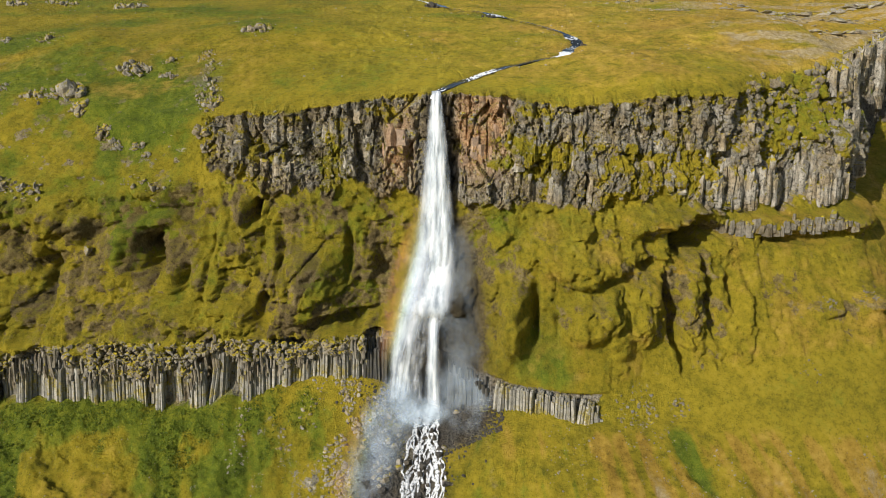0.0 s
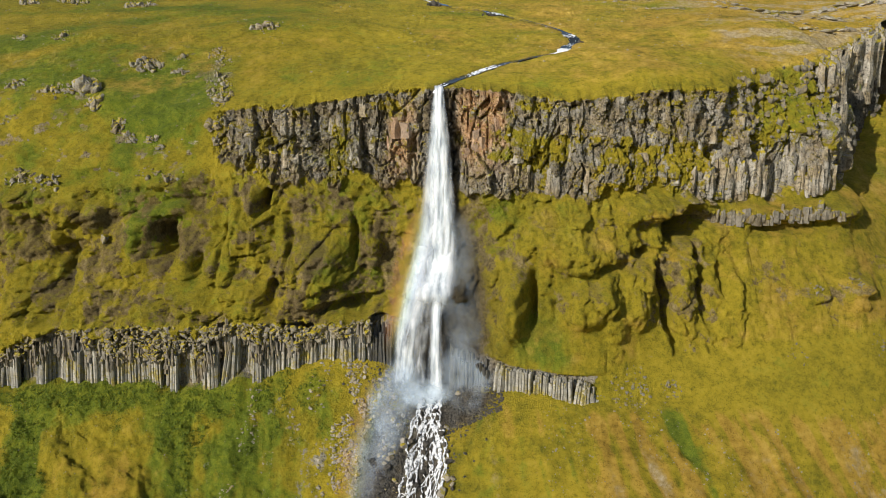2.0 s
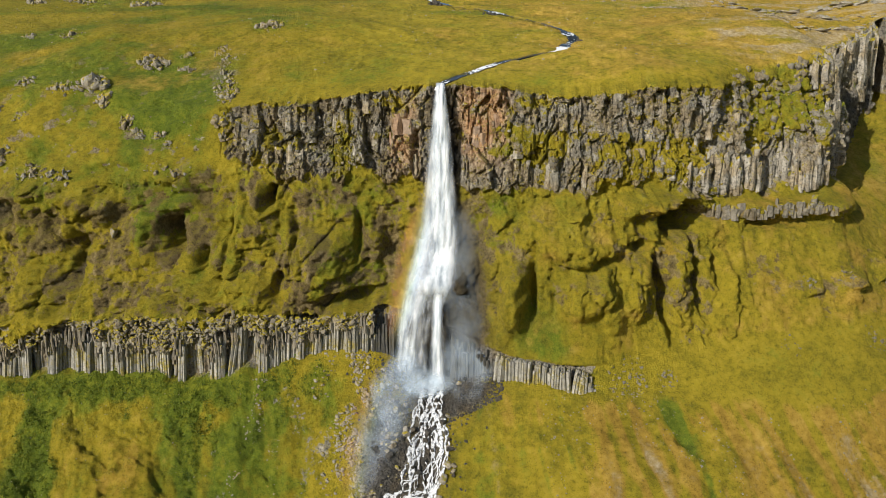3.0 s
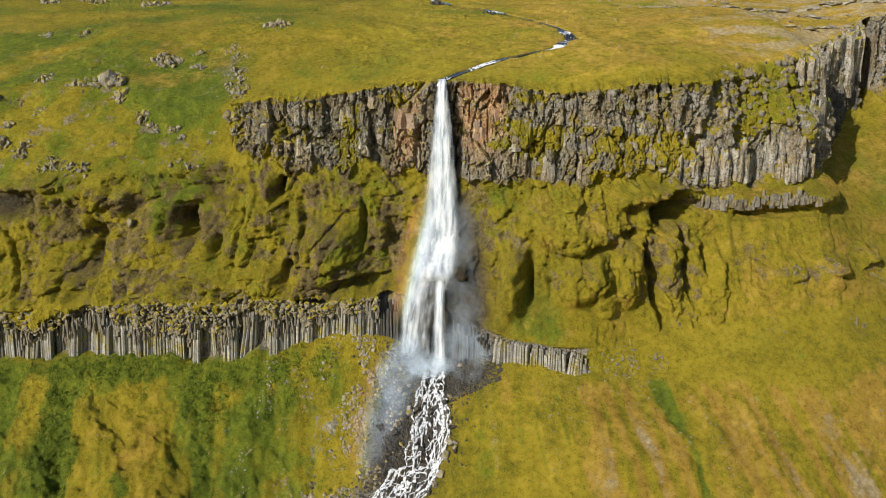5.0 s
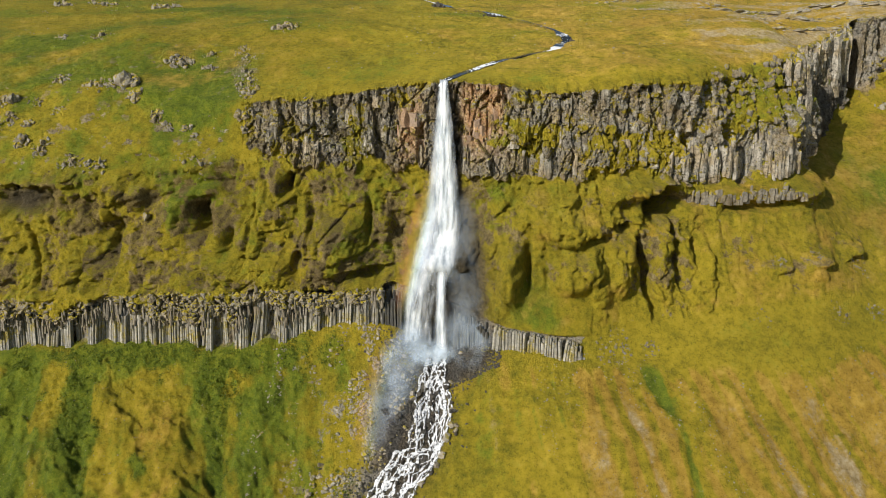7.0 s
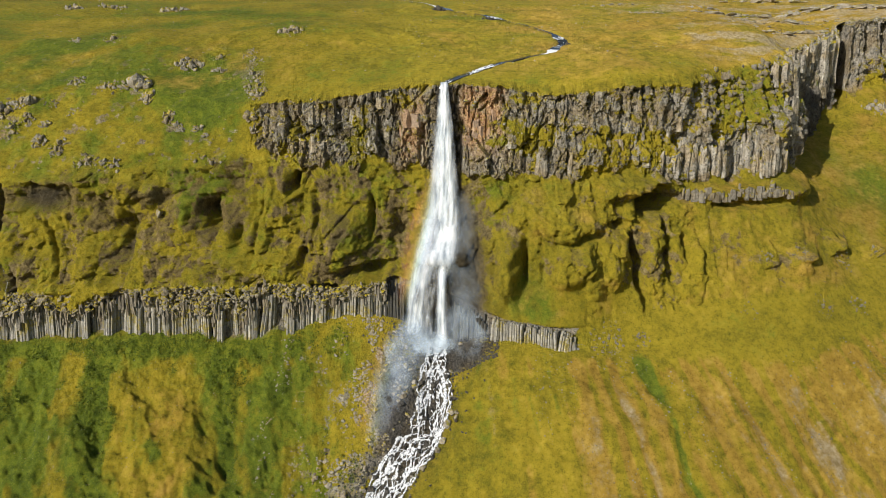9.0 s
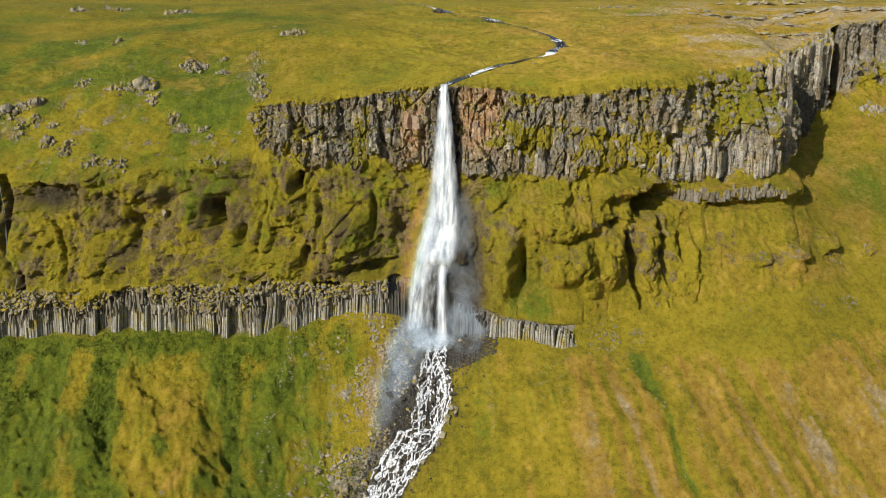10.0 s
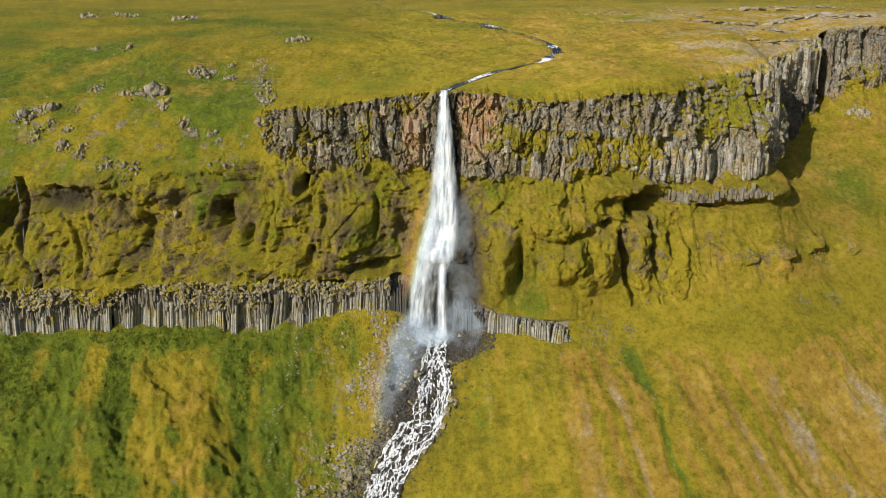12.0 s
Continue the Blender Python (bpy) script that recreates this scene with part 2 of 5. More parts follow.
def tussock_material():
    k = Mat("tussock_grass", 0.95)
    isl = k.t.nodes.new("ShaderNodeNewGeometry").outputs["Random Per Island"]
    c, _, _ = grass_colour(k, k.attr("lush"), k.attr("gold"))
    c = k.mix(k.between(isl, 0.6, 1.0, 0.0, 0.12), c, (0.40, 0.30, 0.03))
    c = k.mix(k.between(isl, 0.0, 0.5, 0.45, 0.0), c, (0.10, 0.11, 0.006))
    return k.colour(c).m


M_TUSSOCK = tussock_material()


def shrub_material():
    k = Mat("shrub_leaves", 0.8)
    isl = k.t.nodes.new("ShaderNodeNewGeometry").outputs["Random Per Island"]
    return k.colour(k.ramp(k.math("ADD", k.math("MULTIPLY", isl, 0.6), k.math("MULTIPLY", k.noise(0.4), 0.4)), [(0.1, (0.035, 0.060, 0.006)), (0.5, (0.085, 0.125, 0.010)), (0.9, (0.19, 0.20, 0.015))])).m


M_SHRUB = shrub_material()
M_RAPID, M_BROOK = rapid_material(), brook_material()


# ---------------------------------------------------------------- noise on arrays
def hash01(ix, iy, iz, seed=0):
    h = (ix.astype(np.int64) * 374761393 + iy.astype(np.int64) * 668265263 + iz.astype(np.int64) * 2147483647 + seed * 974634777) & 0xFFFFFFFF
    h = ((h ^ (h >> 13)) * 1274126177) & 0xFFFFFFFF
    h = ((h ^ (h >> 16)) * 2246822519) & 0xFFFFFFFF
    return ((h ^ (h >> 15)) & 0xFFFFFF) / float(0xFFFFFF)


def vnoise(x, y, z=0.0, seed=0):
    """Smooth value noise, -1 to 1."""
    x, y, z = np.broadcast_arrays(np.asarray(x, float), np.asarray(y, float), np.asarray(z, float))
    fx, fy, fz = np.floor(x), np.floor(y), np.floor(z)
    tx, ty, tz = x - fx, y - fy, z - fz
    tx, ty, tz = (t * t * t * (t * (t * 6 - 15) + 10) for t in (tx, ty, tz))
    out = 0.0
    for a in (0, 1):
        for b in (0, 1):
            for c in (0, 1):
                w = (tx if a else 1 - tx) * (ty if b else 1 - ty) * (tz if c else 1 - tz)
                out = out + w * hash01(fx + a, fy + b, fz + c, seed)
    return out * 2 - 1


def fbm(x, y, z=0.0, octaves=4, seed=0, rough=0.5):
    total, amp, norm, f = 0.0, 1.0, 0.0, 1.0
    for o in range(octaves):
        total = total + amp * vnoise(x * f, y * f, np.asarray(z) * f, seed + 17 * o)
        norm += amp
        amp, f = amp * rough, f * 2.03
    return total / norm


def cells(x, y, seed=0, jitter=0.85):
    """Cell noise: distance to the nearest seed, gap to the second, and the cell's own random number."""
    x, y = np.broadcast_arrays(np.asarray(x, float), np.asarray(y, float))
    fx, fy = np.floor(x), np.floor(y)
    d1, d2, own = np.full(x.shape, 9.0), np.full(x.shape, 9.0), np.zeros(x.shape)
    zero = np.zeros_like(fx)
    for a in (-1, 0, 1):
        for b in (-1, 0, 1):
            cx, cy = fx + a, fy + b
            px = cx + 0.5 + jitter * (hash01(cx, cy, zero, seed) - 0.5)
            py = cy + 0.5 + jitter * (hash01(cx, cy, zero + 1, seed) - 0.5)
            d = np.hypot(px - x, py - y)
            r = hash01(cx, cy, zero + 2, seed)
            near = d < d1
            d2 = np.where(near, d1, np.minimum(d2, d))
            own = np.where(near, r, own)
            d1 = np.where(near, d, d1)
    return d1, d2 - d1, own


def step01(a, b, x):
    """An eased step from 0 at a to 1 at b."""
    t = np.clip((x - a) / (b - a), 0, 1)
    return t * t * (3 - 2 * t)


def bump2(x, y, cx, cy, rx, ry, power=2.0):
    """A rounded hump, 1 in its middle and 0 past its rim."""
    return np.exp(-(np.abs((x - cx) / rx) ** power + np.abs((y - cy) / ry) ** power))


# ---------------------------------------------------------------- the hillside's guide lines, west to east
EAST = [-110, -85, -70, -58, -46, -38, -30, -20, -10, -1, 8, 20, 32, 43, 54, 64, 69, 71.6, 74.2, 78.5, 84, 88, 93, 98, 115]
BACK_Y = [163.1, 163.1, 162.8, 162.8, 162.6, 162.4, 162.3, 162.4, 162.7, 163, 163, 162.9, 162.7, 161.4, 160.1, 161.3, 162.5, 172, 175, 179, 184, 187, 191, 192.4, 197.4]
BACK_Z = [51.3, 51.5, 52.5, 52.5, 53.4, 54.4, 54.6, 54.4, 53, 51.9, 51.8, 52.3, 52.9, 53.1, 53.3, 53.7, 54, 53.0, 53.2, 53.6, 54.2, 54.9, 56, 57.3, 57.9]
EDGE_Y = [137.1, 138.4, 138.1, 136.9, 134, 130.2, 129.4, 128.4, 127.5, 126, 125.6, 122.4, 124.6, 127.4, 137.0, 141.5, 143.8, 153.5, 159.5, 164, 168.5, 172.5, 177.5, 179.0, 181.2]
EDGE_Z = [42.5, 42.3, 43.8, 43.3, 42.1, 41.8, 42.5, 43.2, 45.1, 46.1, 45.7, 44.1, 45.6, 45.5, 45.8, 47.4, 48.6, 48.8, 48.8, 49.0, 50.3, 51.6, 53.6, 55, 56]
FOOT_Y = [124.9, 123.2, 122.7, 122.1, 123.7, 125.8, 125.5, 125.6, 125.7, 124.6, 121.5, 121.5, 123.1, 125.4, 127.9, 131.0, 137.0, 147.5, 155, 160, 165, 169, 174.5, 176.5, 179.5]
FOOT_Z = [29.4, 28.3, 30.4, 30.4, 31.5, 33.6, 32.2, 31.8, 31.5, 30.5, 30.6, 29.6, 30.6, 28.7, 27.4, 28.4, 28.5, 28.0, 28.2, 29.2, 31.2, 34, 38, 40.4, 41.4]
WAIST_Y = [117.2, 115, 116.9, 117.7, 116.4, 117.7, 117.6, 116.4, 121.4, 120.2, 115.4, 112.5, 116.6, 120.4, 121.8, 123.8, 127.5, 129.5, 135, 141, 146, 149.5, 153, 154.8, 159.6]
WAIST_Z = [18.8, 19.8, 19.9, 19.4, 19.3, 19.4, 19.9, 19.3, 20, 19.4, 21.9, 22.3, 21.4, 21.5, 21, 20.6, 20.9, 21.2, 21.5, 22.0, 22.6, 23.8, 26.0, 27.2, 28.4]
LEDGE_Y = [107.7, 108.1, 108, 108.5, 108.4, 108.8, 109.9, 112.4, 114.8, 112.8, 107.5, 105.3, 110.3, 111.5, 111.8, 113.5, 115.3, 116.6, 118.2, 121, 124.3, 126.7, 129.2, 131.6, 135.4]
LEDGE_Z = [10.3, 11.3, 11.8, 12.1, 12.8, 13, 13, 11.9, 12.5, 10.4, 7.4, 6, 7.2, 7.8, 9.3, 9.9, 9.4, 9.1, 9.3, 9.9, 10.5, 10.8, 11.4, 12, 12.1]
BASE_Y = [106.9, 107.3, 107.4, 107.4, 107.6, 106.9, 107.8, 109.8, 111.1, 110.3, 106, 103.9, 106.4, 105, 103.9, 106.9, 109.7, 111.2, 112.3, 113.7, 116, 117.9, 119.9, 121.9, 125.7]
BASE_Z = [3, 3, 3.6, 4.6, 4.1, 3.3, 4.4, 6.9, 6.7, 2.2, 4.5, 2.8, 2.4, 2.9, 2, 3, 3.7, 4, 4.3, 4.6, 4.8, 4.8, 4.6, 4.4, 4.6]
SCREE_Y = [94.9, 94.8, 94.6, 93.4, 93.7, 95.5, 96, 96.1, 95.7, 94.4, 92.6, 91.5, 91.7, 92.1, 93, 94.1, 94.5, 94.7, 94.9, 95.4, 95.9, 96.1, 96.8, 97.4, 98.6]
SCREE_Z = [-5.7, -5.2, -4.7, -4.7, -6.2, -8.3, -10.3, -12.1, -9.3, -9.2, -6.8, -4.8, -5.3, -6.8, -8.5, -10.4, -10.7, -10.8, -10.9, -10.9, -10.8, -10.8, -10.8, -10.8, -10.8]
LOW_Y = [77.8, 77.8, 77.5, 77.4, 77.6, 78, 78.5, 79, 79.1, 78.6, 78, 77.3, 77.3, 77.6, 78, 78.5, 78.6, 78.7, 78.8, 78.9, 78.9, 79, 79.0, 79, 79]
LOW_Z = [-19.7, -19.7, -18.6, -18.1, -19.2, -20.7, -22.8, -24.8, -25.3, -23.3, -20.7, -17.6, -17.6, -19.2, -20.7, -22.8, -23.4, -23.7, -24, -24.2, -24.5, -24.8, -24.8, -24.8, -24.8]
BROW = [0, 0, 0, 0, 0, 0, 0.2, 0.4, 0.3, 0.2, 0.5, 1.5, 2.0, 1.6, 1.2, 0.6, 0.3, 0.2, 0, 0, 0, 0, 0.0, 0, 0]

FINE_W, FINE_E, STEP = -96.0, 116.0, 0.23
east_fine = np.concatenate([np.arange(FINE_W, 69, STEP), np.arange(69, 91, 0.13), np.arange(91, FINE_E, STEP)])
far_w = FINE_W - 0.5 * (1.32 ** np.arange(1, 30) - 1) / 0.32
far_e = FINE_E + 0.5 * (1.32 ** np.arange(1, 30) - 1) / 0.32
U = np.concatenate([far_w[::-1], east_fine, far_e])


def soft_line(values, width=2.2):
    """A guide line at every U, with its corners eased."""
    fine = np.arange(-130, 136, 0.5)
    y = np.interp(fine, EAST, values)
    k = np.exp(-0.5 * (np.arange(-14, 15) * 0.5 / width) ** 2)
    y = np.convolve(np.pad(y, 14, mode="edge"), k / k.sum(), "valid")
    return np.interp(U, fine, y)


ONE = np.ones_like(U)
lines = [
    (2600 * ONE, 165 * ONE), (950 * ONE, 98 * ONE), (480 * ONE, 75 * ONE), (300 * ONE, 64.5 * ONE),
    (215 * ONE, 58.4 * ONE),
    (soft_line(BACK_Y), soft_line(BACK_Z)),
    (soft_line(EDGE_Y, 0.7), soft_line(EDGE_Z, 1.0)), (soft_line(FOOT_Y, 0.7), soft_line(FOOT_Z, 1.0)),
    (soft_line(WAIST_Y), soft_line(WAIST_Z)), (soft_line(LEDGE_Y), soft_line(LEDGE_Z)),
    (soft_line(BASE_Y), soft_line(BASE_Z)), (soft_line(SCREE_Y), soft_line(SCREE_Z)),
    (soft_line(LOW_Y), soft_line(LOW_Z)),
    (48 * ONE, -47 * ONE), (-15 * ONE, -76 * ONE), (-200 * ONE, -92 * ONE), (-2600 * ONE, -95 * ONE),
]
ROWS_BETWEEN = [6, 6, 6, 14, 72, 84, 78, 60, 58, 40, 72, 54, 18, 12, 6, 6]
Y_rows, Z_rows, V_rows = [], [], []
for k, n in enumerate(ROWS_BETWEEN):
    for i in range(n):
        f = i / n
        Y_rows.append(lines[k][0] * (1 - f) + lines[k + 1][0] * f)
        Z_rows.append(lines[k][1] * (1 - f) + lines[k + 1][1] * f)
        V_rows.append(k + f)
Y_rows.append(lines[-1][0]), Z_rows.append(lines[-1][1]), V_rows.append(float(len(ROWS_BETWEEN)))
SY, SZ, V = np.array(Y_rows), np.array(Z_rows), np.array(V_rows)[:, None]
# ease the slope changes along each fall line, but leave the cliff's edge fairly sharp
for _ in range(8):
    ease = np.where((np.abs(V - 6) < 0.05), 0.12, 0.5) * ((V > 4.2) & (V < 13))
    SY[1:-1] += (ease * 0.5)[1:-1] * (SY[2:] + SY[:-2] - 2 * SY[1:-1])
    SZ[1:-1] += (ease * 0.5)[1:-1] * (SZ[2:] + SZ[:-2] - 2 * SZ[1:-1])
SX = np.broadcast_to(U, SY.shape).copy()
VV = np.broadcast_to(V, SY.shape)


def band(v, a, b, soft=0.12):
    """1 between two guide lines (by their number), 0 elsewhere."""
    return step01(a - soft, a + soft, v) * (1 - step01(b - soft, b + soft, v))


def rows_of(a, b):
    r = np.nonzero((V[:, 0] >= a) & (V[:, 0] <= b))[0]
    return slice(r[0], r[-1] + 1)


near_u = (step01(-125, -96, U) * (1 - step01(116, 150, U)))[None]
# outward way of the cliff, in plan
turn_y = np.gradient(soft_line(EDGE_Y, 3.0), U)
out_x, out_y = turn_y / np.hypot(turn_y, 1), -1 / np.hypot(turn_y, 1)
along_u = np.cumsum(np.concatenate([[0], np.hypot(np.diff(U), np.diff(lines[6][0]))]))
along_u = (along_u - np.interp(0, U, along_u))[None]
cliff_u = (step01(-38.3, -35.2, U))[None] * near_u

# ---------------------------------------------------------------- relief
push, lift = np.zeros_like(SY), np.zeros_like(SY)     # metres outward, metres upward
rock, lush, gold, wet_shade, iron, bare, tuff, short = (np.zeros_like(SY) for _ in range(8))     # kinds of ground cover; one also darkens ground for painted shade

# upper cliff: ribs and recesses, jointed pillars, blocks, mossy ledges
z = rows_of(5.7, 7.5)
x, y, h, v = SX[z], SY[z], SZ[z], VV[z]
al = along_u + 0.0 * h
ragged = 0.16 * fbm(al / 4.5, 0 * h, 0, 3, 2) + 0.07 * fbm(al / 1.2, 0 * h, 0, 2, 3)
mask = band(v, 6.01, 7.0 + ragged * 1.3, 0.035) * cliff_u
wob = 0.6 * fbm(al / 3.0, h / 3.0, 0, 2, 5)
_, gap1, own1 = cells((al + wob) / 3.6, h / 9.0, 3)
_, gap2, own2 = cells((al + 0.6 * wob) / 1.35, (h + 0.2 * al) / 4.8, 4)
_, gap3, own3 = cells((al + 0.4 * wob) / 0.62, (h - 0.3 * al) / 1.1, 6)
ribs = 2.0 * fbm(al / 8.5, h / 26, 0, 2, 8) + 2.1 * (own1 - 0.5) + 1.25 * (own2 - 0.5) + 0.40 * (own3 - 0.5)
ribs -= 0.9 * np.exp(-(gap2 / 0.06) ** 2) + 0.9 * np.exp(-(gap1 / 0.04) ** 2) + 0.22 * np.exp(-(gap3 / 0.08) ** 2)
ribs += 0.4 * fbm(x / 0.9, y / 0.9, h / 0.7, 3, 11)
ledges = fbm(al / 6, h / 1.7, 0, 3, 31)
ribs += 0.9 * step01(-0.05, 0.05, v - 6.58 + 0.30 * fbm(al / 7, 0 * h, 0, 3, 32)) - 0.45
rubble = bump2(x, v, 58.0, 6.2, 10.5, 0.34, 4)
gorge = step01(69.2, 71.0, x) * (1 - step01(89.5, 91.5, x))
_, gap7, own7 = cells((al + 0.3 * wob) / 1.15, h / 30.0, 14)
flutes = 0.9 * (own7 - 0.5) - 0.5 * np.exp(-(gap7 / 0.10) ** 2) + 0.25 * (own3 - 0.5)
east_wall = step01(90.0, 93.0, x)
ribs = ribs * (1 - 0.45 * gorge - 0.45 * east_wall) + flutes * (1.5 * gorge + 1.6 * east_wall)
push[z] += mask * ribs * (1 - 0.4 * rubble) + 0.9 * rubble * fbm(x / 1.1, h / 1.0, y / 1.2, 3, 36)
push[z] += 3.2 * np.exp(-((v - 6.5) / 0.24) ** 2) * step01(44, 56, x) * (1 - step01(66, 69.5, x))
lift[z] += mask * 0.35 * (own2 - 0.5)
brink = np.exp(-((v - 6.0) / 0.06) ** 2) * cliff_u
push[z] += brink * (1.1 * fbm(al / 2.0, 0 * h, 0, 3, 21) + 0.7 * (own2 - 0.5))
lift[z] += brink * 0.4 * fbm(al / 1.3, 0 * h, 0, 3, 22)
for cx, cz, wx, wz, out in [(1.3, 33.6, 1.0, 6.0, -2.6), (-5.0, 35.7, 0.6, 4.0, -2.0), (43.0, 33.6, 1.3, 2.8, -3.4), (20.5, 36.1, 0.9, 3.0, 1.6), (-9.5, 38.8, 0.7, 4.0, -1.4), (-27.5, 35.7, 1.2, 4.0, -2.0), (-33.0, 36.8, 2.0, 4.0, 1.2), (70.2, 37.0, 1.5, 8.0, 2.0), (67.6, 35.0, 0.9, 6.0, -4.0), (65.2, 43.0, 0.6, 5.5, -3.2), (61.8, 39.0, 0.5, 5.0, -2.6), (68.9, 44.5, 0.5, 4.5, -3.2), (57.0, 36.0, 0.5, 5.0, -2.2), (66.5, 32.9, 0.8, 4.0, -1.8), (95.0, 48.5, 1.4, 9.0, 1.8), (101.0, 48.0, 0.9, 8.0, -2.0), (105.5, 48.0, 1.2, 8.0, -2.4)]:
    push[z] += mask * out * bump2(x, h, cx, cz, wx, wz, 3.0)
patch = fbm(x / 2.6, h / 1.8, y / 3.0, 4, 101)
mossy = 0.55 * (bump2(x, h, 15, 36.6, 5, 2.6) + bump2(x, h, 36, 33.6, 5, 5) + bump2(x, h, 27, 33.5, 3, 4) + 0.5 * bump2(x, h, 52, 37, 8, 4) + 0.7 * bump2(x, h, -29, 36.8, 2.5, 4) + 0.6 * bump2(x, h, -17, 36.7, 2, 5) + 0.6 * bump2(x, h, 74, 29.9, 4, 3))
skirt = bump2(x, h, 104, 43.5, 5.5, 3.6, 3)
push[z] += 2.4 * skirt * (0.8 + 0.6 * fbm(x / 1.5, h / 1.5, 0, 3, 35))
# gorge wall: shade put into its colour, darker below the rim and greener
wet_shade[z] = np.maximum(wet_shade[z], mask * gorge * step01(6.35, 6.6, v) * (0.7 + 0.3 * fbm(al / 1.2, h / 6, 0, 3, 33)))
lush[z] += 0.6 * mask * gorge + 0.25 * rubble
rock[z] += mask * (0.80 - 0.10 * gorge - 0.48 * rubble - 0.6 * skirt + 0.60 * patch + 0.20 * ledges - mossy + 0.2 * step01(76, 80, x))
# the cliff west of the fall is darker in tall streaks
wet_shade[z] = np.maximum(wet_shade[z], 0.42 * mask * (1 - step01(-11, -7, x)) * step01(-0.25, 0.35, fbm(al / 1.6, h / 7, 0, 3, 34)))
iron[z] += mask * np.maximum(1.2 * bump2(x, h, 6.0, 40.3, 4.2, 6, 4), 0.85 * bump2(x, h, -6.8, 37.8, 2.4, 6, 4)) * step01(-0.5, 0.1, patch)

# middle shoulders: mossy bosses, crevices, hollows and overhangs
z = rows_of(6.9, 9.3)
x, y, h, v = SX[z], SY[z], SZ[z], VV[z]
mask = band(v, 7.04 + 0.1 * fbm(x / 4, 0 * h, 0, 2, 2), 9.0, 0.12) * near_u
calm = step01(40, 50, x)
boss = fbm(x / 6.0, h / 8.5, y / 20, 2, 41)
ridge = np.abs(fbm(x / 2.4, h / 4.2, y / 9, 3, 43))
_, gap4, own4 = cells((x + 1.6 * boss) / 2.7, (h + 1.5 * boss) / 4.4, 47)
_, gap5, own5 = cells((x + boss) / 1.1, (h + boss) / 1.3, 48)
lump = 2.3 * boss + 1.5 * (0.30 - ridge) + 1.3 * (own4 - 0.5) + 0.28 * (own5 - 0.5) + 0.70 * fbm(x / 0.9, h / 0.9, y / 1.2, 4, 45, 0.6) + 0.30 * fbm(x / 0.5, h / 0.45, y / 0.6, 2, 49)
lump += 0.8 * fbm(x / 5.0, h / 1.5, y / 8, 3, 46) * (1 - step01(-12, -4, x))     # bedded ledges
lump -= 0.7 * np.exp(-(gap4 / 0.06) ** 2) * step01(-0.1, 0.3, boss + 0.4 * ridge) + 0.10 * np.exp(-(gap5 / 0.08) ** 2)
meadow = np.maximum(bump2(x, h, 18, 9.5, 9, 5.0, 4), 0.8 * bump2(x, h, 30, 7.5, 8, 4.0, 4))     # turf above the eastern columns
push[z] += mask * lump * (1 - 0.70 * calm) * (1 - 0.8 * meadow)
# hollows, overhangs and bosses: (x, z, width, height, metres out)
WEST_SHAPES = [
    (-42.2, 20.2, 0.7, 1.8, -2.0), (-46.6, 23.6, 1.7, 3.2, 2.4), (-43.4, 27.2, 2.6, 0.9, 1.8), (-40.0, 20.6, 1.8, 2.6, 2.2),
    (-54.8, 26.6, 1.4, 1.8, 2.4), (-58.0, 20.5, 1.1, 4.0, -2.2), (-50.6, 19.0, 3.0, 3.2, 1.5), (-75.0, 26.0, 5.2, 1.7, -3.2),
    (-74.0, 28.9, 6.0, 1.0, 1.9), (-85.6, 22.3, 1.3, 2.0, -3.2), (-88.5, 24.5, 1.8, 3.0, 2.0), (-64.0, 19.0, 3.5, 4.5, 1.4), (-77.5, 18.5, 3.4, 4.5, 1.2),
]
FALL_SHAPES = [
    (-28.2, 28.7, 0.6, 1.2, -6.0), (-30.3, 28.5, 0.9, 1.8, 1.6), (-26.3, 15.6, 1.2, 2.4, -3.6), (-20.5, 18.2, 4.0, 4.4, 2.8), (-15.0, 13.8, 4.2, 0.9, -3.4),
    (-24.5, 22, 1.5, 4.0, 1.1), (-31.5, 21.5, 2.8, 4.5, 1.6), (-31.0, 15.6, 2.6, 1.8, 1.8), (-37.6, 16.0, 2.0, 2.2, 1.6), (1.7, 16.2, 1.7, 1.4, 2.4), (13.1, 16.0, 0.55, 3.0, -3.6), (10.2, 15.2, 1.8, 4.2, 4.8),
    (4.2, 17.7, 2.0, 6.0, -1.2), (-9.0, 16.8, 2.2, 5.0, -1.8), (-11.5, 21, 1.2, 3.0, 1.4),
]
EAST_SHAPES = [
    (37.0, 24.9, 2.7, 2.2, -13.0), (41.5, 25.2, 4.0, 0.7, -3.0), (32.5, 27.8, 7.5, 1.6, 3.0), (21.0, 24.2, 7.5, 3.0, 3.0), (31.0, 21.8, 3.2, 0.7, -2.2), (26.0, 20.3, 3.2, 0.7, -2.2), (20.5, 19.2, 3.2, 0.7, -1.8),
    (36.8, 15.4, 1.9, 5.0, 2.4), (29.0, 15.6, 2.2, 3.8, 2.4), (21.5, 15.6, 3.6, 2.8, 2.2), (25.4, 12.4, 1.6, 1.6, 1.6), (44.2, 15.5, 0.9, 3.0, 1.0),
]
